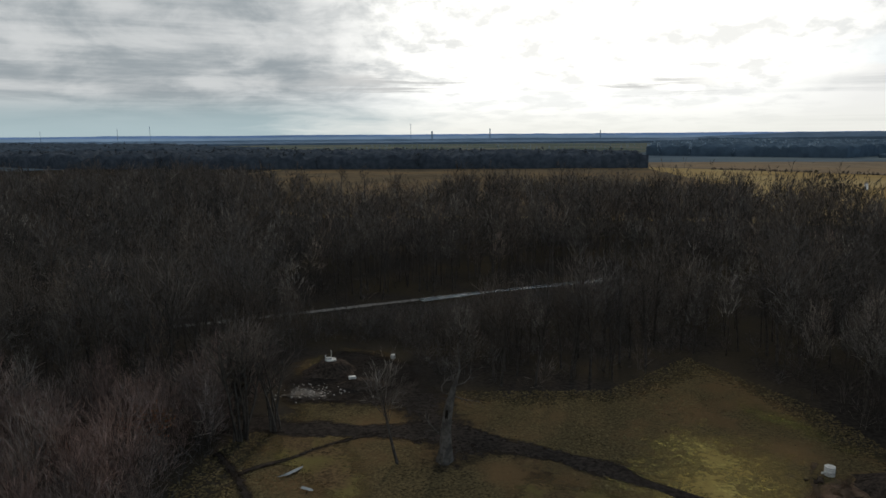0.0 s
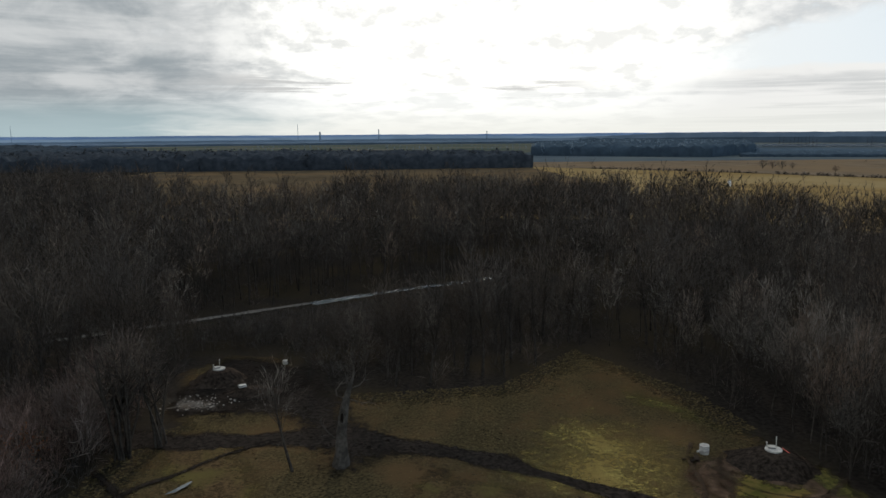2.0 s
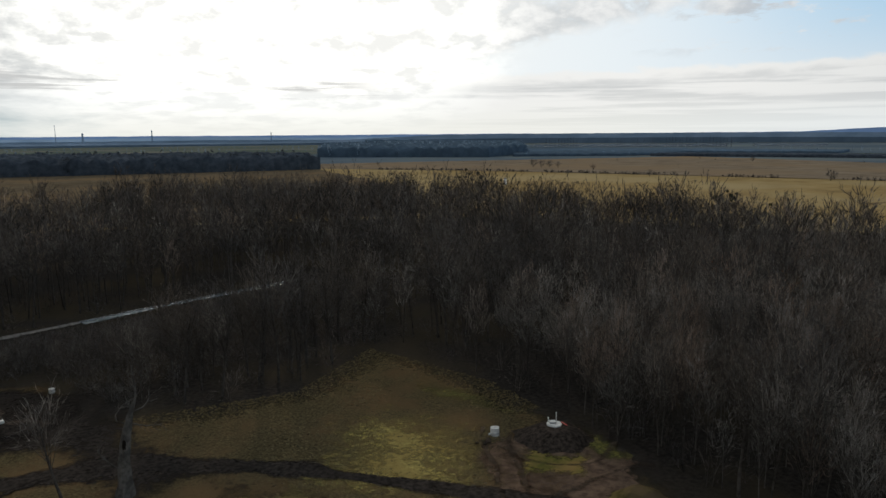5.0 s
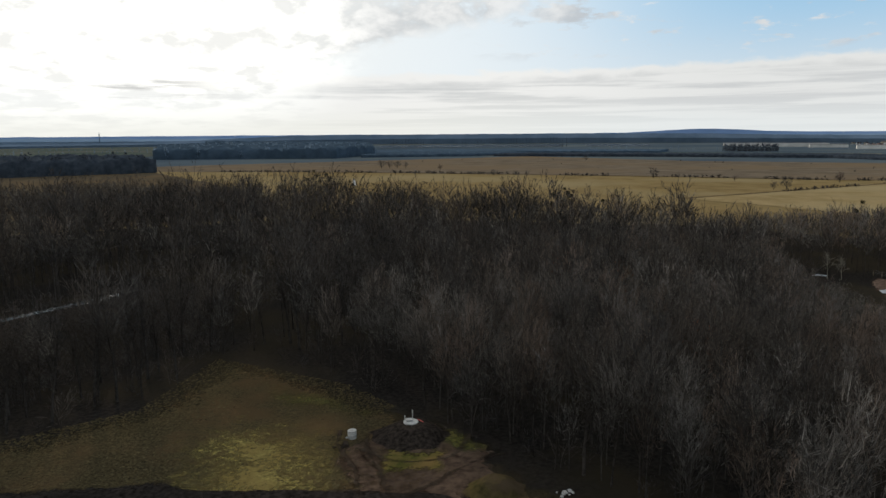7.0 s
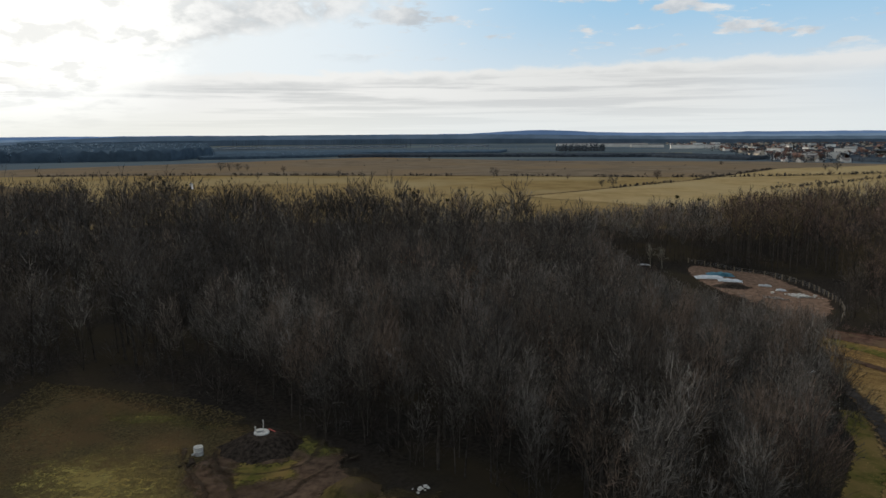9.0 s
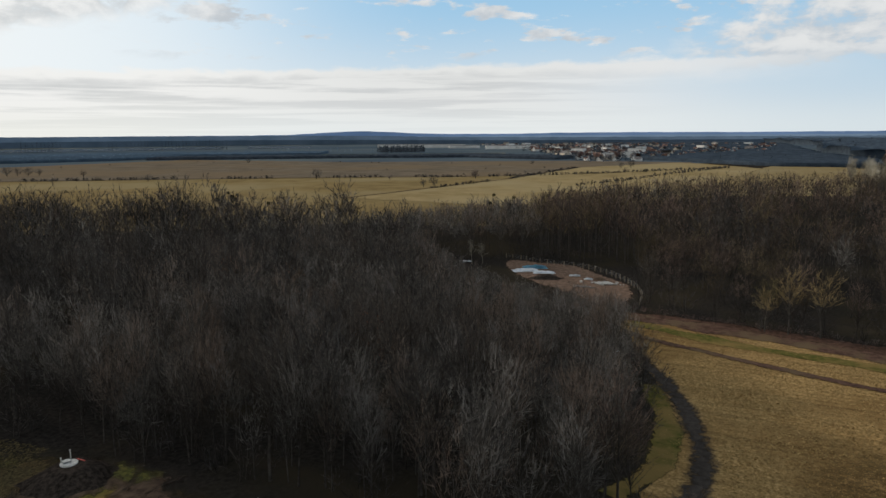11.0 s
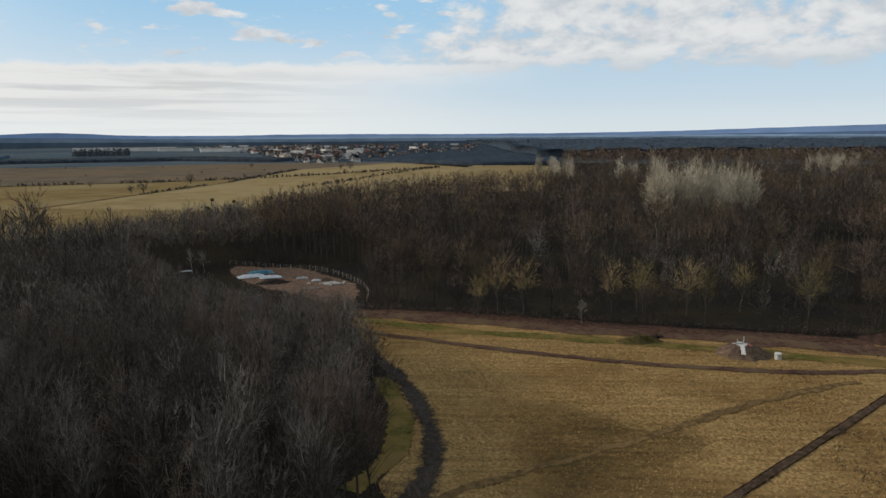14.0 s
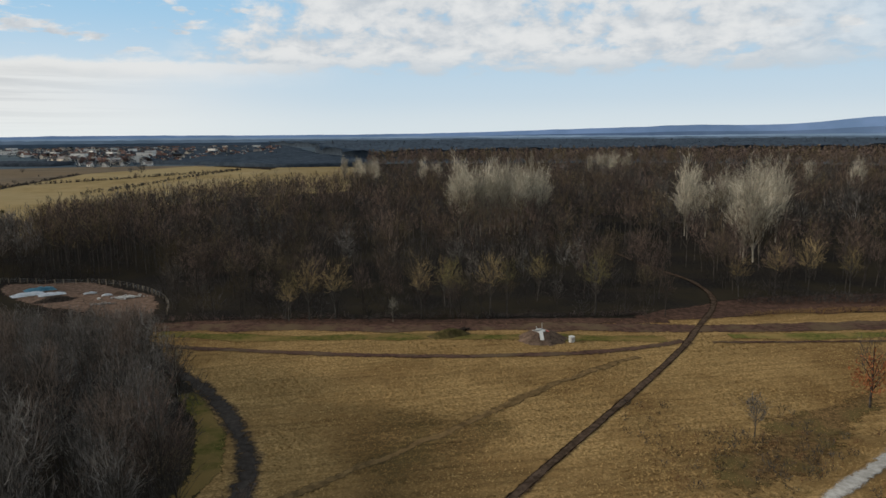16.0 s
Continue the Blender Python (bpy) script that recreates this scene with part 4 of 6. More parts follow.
def build_woods():
    spots, rng = scatter(-400, 640, -520, 600, 5.6, 11)
    r = np.hypot(spots[:, 0], spots[:, 1])
    az = np.degrees(np.arctan2(spots[:, 0], spots[:, 1]))
    u = rng.random(len(spots))
    road = [(-140, 118), (-33, 165), (47, 201), (90, 220)]
    clear_of_road = np.ones(len(spots), bool)
    for (x0, y0), (x1, y1) in zip(road, road[1:]):
        l = math.hypot(x1 - x0, y1 - y0)
        off = (spots[:, 0] - x0) * (y1 - y0) / l - (spots[:, 1] - y0) * (x1 - x0) / l
        clear_of_road &= ~((abs(off) < 3.6) & (spots[:, 0] > x0) & (spots[:, 0] < x1))
    keep = in_woods(spots[:, 0], spots[:, 1]) & clear_of_road & (u < np.where((az > 58) & (az < 90) & (r < 420), 1.0, np.interp(r, [200, 300, 600], [0.97, 0.62, 0.36]))) & (az > -40) & (az < 142)
    wide_wood = (az > 79) & (rng.random(len(az)) < 0.42)
    keep &= ~wide_wood
    thin_edge = (((az > -13) & (az < 0) & (r > 290)) | ((az > 26.5) & (az < 30.5) & (r > 340))) & (rng.random(len(az)) < 0.7)
    keep &= ~thin_edge
    keep &= np.array([tallest(x, y) > 3.5 for x, y in spots])
    spots, r = spots[keep], r[keep]
    u = rng.random(len(spots))
    kinds = [kind_at(x, y, q) for (x, y), q in zip(spots, u)]
    sizes = np.clip(rng.normal(1.0, 0.16, len(spots)), 0.62, 1.35)
    sizes *= np.where(np.hypot(spots[:, 0], spots[:, 1]) > 230, 1.1, 1.0)
    sizes = np.array([min(s, tallest(x, y) * (0.86 + 0.2 * q) / SPECIES[k][3]["height"]) for s, (x, y), k, q in zip(sizes, spots, kinds, u)])
    stock = {}
    for kind in SPECIES:
        idx = sorted((i for i in range(len(spots)) if kinds[i] == kind), key=lambda i: r[i])
        single, rest = idx[:130], idx[130:]
        for i in single:
            plant(kind, kind + "_tree", spots[i][0], spots[i][1], rng.uniform(0, 360), sizes[i], stock)
        wood, twig, label, growth = SPECIES[kind]
        for level, lo, hi in (("mid", 0, 200), ("far", 200, 1e9)):
            sel = [i for i in rest if lo <= r[i] < hi]
            if not sel:
                continue
            t = [template(kind, level, 50 + k) for k in range(6)]
            stamp(kind + "_wood_trunks", [a for a, b, c in t], spots[sel], sizes[sel], np.random.default_rng(5), wood, "dark trunks of the bare winter wood", "trees")
            stamp(kind + "_wood_crowns", [b for a, b, c in t], spots[sel], sizes[sel], np.random.default_rng(5), twig, "bare twiggy crowns of the winter wood", "trees")
    # slender stems that fill the grove
    s, rng = scatter(40, 190, 18, 175, 5.0, 19)
    a = np.degrees(np.arctan2(s[:, 0], s[:, 1]))
    s = s[in_woods(s[:, 0], s[:, 1]) & (a > 36) & (a < 80) & np.array([tallest(x, y) > 9 for x, y in s])]
    t = [template("ash", "mid", 250 + k) for k in range(6)]
    sz = np.array([min(q, tallest(x, y) / 17) for q, (x, y) in zip(rng.uniform(0.62, 0.98, len(s)), s)])
    stamp("ash_wood_trunks", [a for a, b, c in t], s, sz, np.random.default_rng(7), BARK_GREY, "thin grey stems of the winter grove", "trees")
    stamp("ash_wood_crowns", [b for a, b, c in t], s, sz, np.random.default_rng(7), TWIG_GREY, "fine bare twigs of the winter grove", "trees")
    # the thicket's many thin stems
    s, rng = scatter(-80, -8, 48, 116, 3.1, 23)
    a, q = np.degrees(np.arctan2(s[:, 0], s[:, 1])), np.hypot(s[:, 0], s[:, 1])
    s = s[in_woods(s[:, 0], s[:, 1]) & (a > -40) & (a < -14) & (q < 114)]
    t = [template("thicket", "mid", 350 + k) for k in range(6)]
    sz = rng.uniform(0.55, 0.95, len(s))
    stamp("thicket_stems", [a for a, b, c in t], s, sz, np.random.default_rng(9), BARK, "thin dark stems of a dense thicket", "trees")
    stamp("thicket_crowns", [b for a, b, c in t], s, sz, np.random.default_rng(9), TWIG_WINE, "wine-brown twigs of a dense thicket", "trees")
    # more slim trees along the clearing's dark northern edge
    s, rng = scatter(-34, 64, 104, 196, 2.9, 14)
    s = s[in_woods(s[:, 0], s[:, 1]) & (np.array([kind_at(x, y, 0.01) == "pole" for x, y in s])) & (rng.random(len(s)) < 0.8)]
    t = [template("pole", "mid", 150 + k) for k in range(6)]
    sz = np.minimum(rng.uniform(0.55, 1.05, len(s)), [tallest(x, y) / 13 for x, y in s])
    stamp("pole_wood_trunks", [a for a, b, c in t], s, sz, np.random.default_rng(5), BARK, "slim dark trunks at the clearing's edge", "trees")
    stamp("pole_wood_crowns", [b for a, b, c in t], s, sz, np.random.default_rng(5), TWIG_DARK, "thin bare crowns at the clearing's edge", "trees")
    # shrubs where the woods meet open ground, and thin ones between the trees
    spots, rng = scatter(-130, 330, -170, 260, 3.5, 12)
    x, y = spots[:, 0], spots[:, 1]
    edge = np.zeros(len(x), bool)
    for a in range(8):
        dx, dy = 6 * math.cos(a * math.pi / 4), 6 * math.sin(a * math.pi / 4)
        edge |= ~in_woods(x + dx, y + dy)
    az = np.degrees(np.arctan2(x, y))
    ok = in_woods(x, y) & np.array([tallest(a, b) > 4.5 for a, b in spots]) & (az > -38) & (az < 140) & ((np.hypot(x, y) < 205) | ((az > 58) & (az < 84))) & (rng.random(len(x)) < np.where(edge, 0.66, np.where((az > 79) | (az < 36), 0.2, 0.08)))
    t = [template("shrub", "mid", 90 + k) for k in range(6)]
    both = [join(a, b) for a, b, c in t]
    spots = spots[ok]
    low, rng2 = scatter(-62, 62, 98, 206, 2.7, 17)
    low = np.array([(x, y) for x, y in low if 2.4 < tallest(x, y) < 12 and in_woods(x, y) and ((x + 60) * 48 - (y - 153) * 107) / 117.3 > 3])
    cap = np.array([tallest(x, y) for x, y in low])
    stamp("brushwood", both, low, np.minimum(rng2.uniform(0.45, 1.15, len(low)), cap / 5.2), rng2, TWIG_SLIM, "dark bare brushwood between slim trees", "shrubs")
    stamp("undergrowth", both, spots, np.clip(rng.normal(0.95, 0.3, len(spots)), 0.4, 1.7), rng, TWIG_DARK, "low bare undergrowth along the wood's edge", "shrubs")
    return stock


STOCK = build_woods()


def poplar_groves():
    """Two stands of pale poplars that rise over the east wood."""
    rng = random.Random(21)
    for az0, az1, r0, r1, count in ((102.8, 106.8, 290, 325, 12), (106.6, 110.4, 295, 335, 12), (120.5, 128.4, 290, 335, 15), (125.0, 126.8, 248, 268, 4), (94.0, 98.5, 560, 680, 9), (100.5, 102.0, 520, 600, 3), (113.5, 117, 640, 760, 8), (128, 134, 480, 600, 5)):
        for _ in range(count):
            p = heading(rng.uniform(az0, az1)) * rng.uniform(r0, r1)
            ob = plant("poplar", "poplar_tree", p.x, p.y, rng.uniform(0, 360), rng.uniform(0.92, 1.18) * (0.78 if r0 > 450 else 1.0), STOCK)


poplar_groves()


# ---------------------------------------------------------------- distance
def fill(poly, step, seed):
    xs, ys = [p[0] for p in poly], [p[1] for p in poly]
    s, rng = scatter(min(xs), max(xs), min(ys), max(ys), step, seed)
    return s[inside(poly, s[:, 0], s[:, 1])], rng


def canopy(name, poly, step, height, mat, label, seed):
    """The closed, uneven roof of a far wood, with its flanks."""
    ring = ragged(poly, step, step * 0.5, seed)
    pts, rng = scatter(min(p[0] for p in ring), max(p[0] for p in ring), min(p[1] for p in ring), max(p[1] for p in ring), step, int(seed) + 3)
    near = inside(ring, pts[:, 0], pts[:, 1])
    inner = [tuple(p) for p in pts[near]]
    n = len(ring)
    co, edges, faces = delaunay_2d_cdt([Vector(p) for p in ring + inner], [(i, (i + 1) % n) for i in range(n)], [], 1, 1e-3)[:3]
    vs = []
    for i, p in enumerate(co):
        h = 0.80 + 0.20 * rng.uniform(-1, 1) + 0.16 * noise.noise(Vector((p.x / (step * 2.2), p.y / (step * 2.2), seed))) + 0.10 * noise.noise(Vector((p.x * 0.01, p.y * 0.01, seed + 5)))
        vs.append((p.x, p.y, height * h * (0.93 if i < n else 1.0)))
    tri = [f if (co[f[1]] - co[f[0]]).cross(co[f[2]] - co[f[0]]) > 0 else f[::-1] for f in faces if len(f) == 3]
    base = len(vs)
    vs += [(p.x, p.y, -0.3) for p in co[:n]]
    for i in range(n):
        j = (i + 1) % n
        tri += [(i, base + i, base + j), (i, base + j, j)]
    return tagged(new(name, mesh_of(name, vs, tri, mat)), label, "woods", kind="stuff")


def build_far():
    t = [clump(70 + k) for k in range(8)]
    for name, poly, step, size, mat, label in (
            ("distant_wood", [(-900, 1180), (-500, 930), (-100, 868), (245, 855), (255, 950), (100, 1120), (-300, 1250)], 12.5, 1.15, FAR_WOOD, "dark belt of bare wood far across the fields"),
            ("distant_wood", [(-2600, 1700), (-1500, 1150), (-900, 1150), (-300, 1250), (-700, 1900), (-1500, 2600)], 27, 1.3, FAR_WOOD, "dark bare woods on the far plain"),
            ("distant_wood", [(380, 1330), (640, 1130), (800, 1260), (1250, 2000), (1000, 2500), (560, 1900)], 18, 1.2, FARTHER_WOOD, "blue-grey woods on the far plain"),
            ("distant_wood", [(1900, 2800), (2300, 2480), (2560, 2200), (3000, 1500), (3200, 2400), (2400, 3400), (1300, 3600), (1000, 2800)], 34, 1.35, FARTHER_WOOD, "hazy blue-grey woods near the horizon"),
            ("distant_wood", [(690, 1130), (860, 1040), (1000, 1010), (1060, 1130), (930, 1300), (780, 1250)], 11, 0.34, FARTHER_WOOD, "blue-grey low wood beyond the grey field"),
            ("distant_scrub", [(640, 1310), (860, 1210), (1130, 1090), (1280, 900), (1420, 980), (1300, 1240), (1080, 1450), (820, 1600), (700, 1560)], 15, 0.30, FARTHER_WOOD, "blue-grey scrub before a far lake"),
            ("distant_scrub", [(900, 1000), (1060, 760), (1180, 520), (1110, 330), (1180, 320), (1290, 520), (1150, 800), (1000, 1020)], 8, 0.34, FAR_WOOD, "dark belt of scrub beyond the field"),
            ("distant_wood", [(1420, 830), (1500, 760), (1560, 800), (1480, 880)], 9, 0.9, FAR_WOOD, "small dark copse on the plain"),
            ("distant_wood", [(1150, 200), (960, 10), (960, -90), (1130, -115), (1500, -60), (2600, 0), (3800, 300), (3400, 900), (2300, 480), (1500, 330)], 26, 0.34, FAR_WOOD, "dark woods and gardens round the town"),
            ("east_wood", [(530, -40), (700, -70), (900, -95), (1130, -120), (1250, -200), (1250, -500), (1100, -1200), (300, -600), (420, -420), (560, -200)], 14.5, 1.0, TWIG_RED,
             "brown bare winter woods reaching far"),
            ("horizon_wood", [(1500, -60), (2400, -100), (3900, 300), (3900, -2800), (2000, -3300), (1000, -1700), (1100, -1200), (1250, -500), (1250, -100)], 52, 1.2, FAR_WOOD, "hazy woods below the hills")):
        s, rng = fill(poly, step, len(label))
        if name == "east_wood":
            r = np.hypot(s[:, 0], s[:, 1])
            for kind, lo, hi in (("maple", 0, 6), ("thicket", 6, 7), ("ash", 7, 10)):
                pick = (r < 1050) & (np.arange(len(s)) * 7 % 10 >= lo) & (np.arange(len(s)) * 7 % 10 < hi)
                tt = [join(*template(kind, "tiny", 60 + k)[:2]) for k in range(6)]
                stamp(name, tt, s[pick], rng.uniform(0.8, 1.2, pick.sum()) * np.interp(np.degrees(np.arctan2(s[pick, 0], s[pick, 1])), [98, 112], [0.66, 1.0]), rng, SPECIES[kind][1], label, "woods")
            s = s[r >= 1050]
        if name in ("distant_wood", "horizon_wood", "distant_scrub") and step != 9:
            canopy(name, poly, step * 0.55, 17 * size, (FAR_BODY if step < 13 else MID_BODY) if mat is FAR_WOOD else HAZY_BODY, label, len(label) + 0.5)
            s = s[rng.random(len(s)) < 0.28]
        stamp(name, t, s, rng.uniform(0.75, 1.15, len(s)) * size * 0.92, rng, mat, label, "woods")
    # the edge of the earth: low ridges, then hills, with haze put into their colours
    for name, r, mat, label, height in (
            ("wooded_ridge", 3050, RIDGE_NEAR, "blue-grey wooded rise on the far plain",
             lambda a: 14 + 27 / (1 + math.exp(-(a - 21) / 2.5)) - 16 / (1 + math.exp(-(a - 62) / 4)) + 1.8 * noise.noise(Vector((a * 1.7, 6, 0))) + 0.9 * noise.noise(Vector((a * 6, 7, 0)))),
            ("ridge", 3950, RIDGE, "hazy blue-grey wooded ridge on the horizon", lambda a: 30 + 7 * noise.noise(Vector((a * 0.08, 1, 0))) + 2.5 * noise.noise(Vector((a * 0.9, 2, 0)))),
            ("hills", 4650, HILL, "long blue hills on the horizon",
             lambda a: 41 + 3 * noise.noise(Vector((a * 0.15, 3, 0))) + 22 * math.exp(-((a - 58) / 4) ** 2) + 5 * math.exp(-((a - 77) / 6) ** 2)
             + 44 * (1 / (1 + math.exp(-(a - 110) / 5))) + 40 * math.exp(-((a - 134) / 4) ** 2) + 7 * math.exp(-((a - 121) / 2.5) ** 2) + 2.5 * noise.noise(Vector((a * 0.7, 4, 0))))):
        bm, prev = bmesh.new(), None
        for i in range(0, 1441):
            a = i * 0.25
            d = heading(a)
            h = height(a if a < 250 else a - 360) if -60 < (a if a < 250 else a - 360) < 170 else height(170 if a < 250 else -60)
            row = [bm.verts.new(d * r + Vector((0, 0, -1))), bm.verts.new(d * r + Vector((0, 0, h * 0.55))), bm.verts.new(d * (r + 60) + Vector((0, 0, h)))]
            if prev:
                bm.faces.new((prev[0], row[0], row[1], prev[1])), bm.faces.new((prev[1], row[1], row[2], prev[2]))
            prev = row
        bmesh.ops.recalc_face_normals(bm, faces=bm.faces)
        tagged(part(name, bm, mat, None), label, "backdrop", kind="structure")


build_far()
GRAVEL_SOLID = material("broken_stone", (0.18, 0.17, 0.16), (0.34, 0.32, 0.30), 1.2)
# ---------------------------------------------------------------- single trees
def single_tree(name, x, y, wood, twig, label, seed, turn=0.0, leaf=None, leaf_mat=None, **p):
    """A tree grown for its place; leaf names a third part of clinging leaves."""
    a, b, c = crowned(seed, **p) if "wide" in p else grow(seed, **p)
    root = new(name)
    root.matrix_basis = pose(x, y, 0, 0, 0, turn)
    for nm, arr, mat in (("trunk", a, wood), ("crown", b, twig), (leaf, c, leaf_mat)):
        if nm and len(arr[1]):
            ob = new(nm, mesh_of(nm, *arr, mat))
            ob.parent = root
    return tagged(root, label, "tree")


def dead_oak(x, y):
    """The thick broken trunk in the clearing, with a hollow and a few bare limbs."""
    root = new("dead_tree")
    root.matrix_basis = pose(x, y, 0)
    rng = random.Random(4)
    bm, prev = bmesh.new(), None
    path = [(0, 0, -0.3, 1.25), (0.05, 0, 0.5, 1.0), (0.1, 0, 2, 0.82), (0.25, 0, 4.5, 0.68), (0.45, 0, 6.5, 0.58), (0.8, 0.1, 8.5, 0.48), (1.2, 0.1, 10.0, 0.34), (1.75, 0.2, 11.5, 0.22)]
    for cx, cy, z, r in path:
        ring = []
        for k in range(14):
            a = 2 * math.pi * k / 14
            q = r * (1 + 0.16 * math.sin(3 * a + z) + 0.10 * math.sin(7 * a + 2 * z) + rng.uniform(-0.04, 0.04))
            ring.append(bm.verts.new((cx + q * math.cos(a), cy + q * math.sin(a), z)))
        if prev:
            for k in range(14):
                bm.faces.new((prev[k], prev[(k + 1) % 14], ring[(k + 1) % 14], ring[k]))
        prev = ring
    bm.faces.new(prev)
    bmesh.ops.recalc_face_normals(bm, faces=bm.faces)
    part("trunk", bm, BARK_DEAD, root)
    # The shade inside the hollow is a near-black lump set into the trunk.
    bm = bmesh.new()
    bmesh.ops.create_uvsphere(bm, u_segments=10, v_segments=8, radius=1.0, matrix=Matrix.Translation((0.33, -0.52, 6.6)) @ Matrix.Diagonal((0.24, 0.14, 0.75, 1)))
    part("hollow", bm, HOLLOW, root, "dark rotten hollow")
    # limbs: start, direction, length, thickness
    for n, (p, d, l, r) in enumerate((((1.7, 0.2, 11.2), (0.25, 0.1, 1), 5.0, 0.16), ((1.2, 0.1, 10.2), (1.2, 0.2, 0.35), 4.5, 0.12), ((0.9, 0.1, 9.0), (1.0, -0.4, -0.1), 3.6, 0.11),
                                      ((0.5, 0, 9.2), (-1.0, 0.2, 0.3), 3.8, 0.12), ((0.1, 0, 3.6), (-1.0, -0.2, 0.45), 4.4, 0.14), ((1.4, 0.1, 10.8), (-0.5, 0.3, 1), 3.4, 0.1))):
        arms = Arms(300 + n)
        limb = arms.limb(Vector(p), Vector(d).normalized(), l, r, 0.02, 6, 5, 0.32, 0.06)
        for k in range(7):
            q, dd = along(limb, arms.rng.uniform(0.3, 1))
            sub = arms.limb(q, spread(arms.rng, dd, 0.8), l * 0.32, r * 0.35, 0.01, 4, 2, 0.3, 0.03)
            for _ in range(4):
                o, e = along(sub, arms.rng.uniform(0.3, 1))
                arms.twig(o, spread(arms.rng, e, 0.6), 0.7, 0.03)
        ob = new("limb", mesh_of("limb", *arms.arrays(), BARK_DEAD))
        ob.parent = root
    return tagged(root, "thick dead oak trunk, grey and barkless, hollow with broken limbs", "dead tree")


def mistletoe(parent, spots, seed):
    for n, (x, y, z, r) in enumerate(spots):
        arms = Arms(seed + n)
        for _ in range(150):
            d = Vector((arms.rng.gauss(0, 1), arms.rng.gauss(0, 1), arms.rng.gauss(0, 1))).normalized()
            arms.twig(Vector((x, y, z)) + d * r * 0.35, d, r * arms.rng.uniform(0.4, 0.8), r * 0.22)
        ob = new("mistletoe", mesh_of("mistletoe", *arms.arrays(), LEAF_DARK))
        ob.parent = parent
        tagged(ob, "dark green mistletoe ball")


MOSSY = [(160.5, -3, 1.05), (160, -9, 1.0), (161, 1.5, 0.8), (157.5, -28.5, 1.0), (155.5, -44.5, 1.1), (160, -36, 0.95), (150.5, -68.5, 1.1), (157, -121, 1.0), (156, -130, 1.1), (152, -139, 0.95), (159, -112, 0.9)]


def build_single_trees():
    dead_oak(0.0, 86.5)
    single_tree("leaning_tree", -6.0, 86.0, BARK, TWIG_GREY, "slim dark bare tree leaning over the clearing", 31, height=15.5, clear=0.42, radius=0.24, wide=3.0, lobes=14, spray=36, fine=0.05, lean=-0.2, up=0.6, twig_length=1.8)
    single_tree("many_stemmed_tree", -28, 94, BARK, TWIG_DARK, "broad bare tree with many dark stems at the clearing's edge", 32, height=18.5, clear=0.45, radius=0.7, wide=6.0, lobes=60, spray=36, fine=0.06, stems=11, up=0.5)
    single_tree("many_stemmed_tree", -24, 96.5, BARK, TWIG_DARK, "bare tree with several dark stems at the clearing's edge", 33, height=16, clear=0.45, radius=0.5, wide=4.0, lobes=34, spray=36, fine=0.06, stems=6, up=0.5)
    single_tree("spreading_tree", 76, 36.5, BARK_GREY, TWIG_PALEGREY, "broad pale grey bare tree with arching twigs at the grove's edge", 34, height=14.5, clear=0.15, radius=0.3, wide=6.2, lobes=46, spray=42, fine=0.06, up=0.1, out=0.9, twig_length=1.3, puff=1.8)
    single_tree("spreading_tree", 88, 22, BARK_GREY, TWIG_PALEGREY, "smaller pale grey bare tree with arching twigs", 35, height=9, clear=0.2, radius=0.15, wide=3.2, lobes=18, spray=50, fine=0.05, up=0.2, out=0.8)
    for az, r, s in ((-23.4, 95, 8.0), (-24.8, 99, 6.0), (-31, 92, 6.5), (58.2, 108, 15), (52.3, 150, 16), (47.5, 175, 16)):
        p = heading(az) * r
        single_tree("rust_leaved_tree", p.x, p.y, BARK, TWIG_RED, "small bare tree still holding rusty brown leaves", 36 + int(r), height=s, clear=0.3, radius=0.1, wide=1.6 + s * 0.09, lobes=12, spray=50, fine=0.07,
                    leaf="dry_leaves", leaf_mat=LEAF_RUST, leaves=0.6 if s < 9 else 0.2, leaf_size=0.24)
    # single trees of the east meadow
    single_tree("sapling", 82.1, -61.7, BARK_GREY, TWIG_GREY, "slender young bare tree standing alone in dry grass", 41, height=7.2, clear=0.25, radius=0.1, wide=1.5, lobes=18, spray=36, fine=0.05, twig_length=0.9, up=0.7, out=0.4, puff=0.8)
    single_tree("red_oak", 87.5, -85.5, BARK, BARK_GREY, "young oak keeping rust-red leaves on its lower limbs", 42, height=14, clear=0.2, radius=0.22, wide=3.4, lobes=26, spray=22, fine=0.04, twig_length=1.3, up=0.5)
    # its leaves cling below the top
    _, _, c = crowned(42, height=9.5, clear=0.12, radius=0.2, wide=3.2, lobes=20, spray=50, fine=0.05, up=0.1, leaves=0.8, leaf_size=0.26)
    oak = bpy.data.objects["red_oak"]
    ob = new("dry_leaves", mesh_of("dry_leaves", *c, LEAF_RUST))
    ob.parent = oak
    tagged(ob, "rust-red dry leaves")
    # mossy trees along the foot of the east wood
    for x, y, s in MOSSY:
        plant("mossy", "mossy_tree", x, y, 37.0 * s * 9.7 % 360, s, STOCK)
    # pale snags
    for x, y, h, seed in ((155, -21.5, 5.5, 43), (210, 90, 8, 44), (212, 87, 7, 45), (118, 19.5, 8, 46)):
        single_tree("pale_snag", x, y, BARK_PALE, BARK_PALE, "pale barkless dead tree among darker bare trees", seed, height=h, clear=0.35, radius=0.05 + h * 0.009, limbs=13, branches=4, twigs=4, angle=0.6, fine=0.05, bend=0.3)
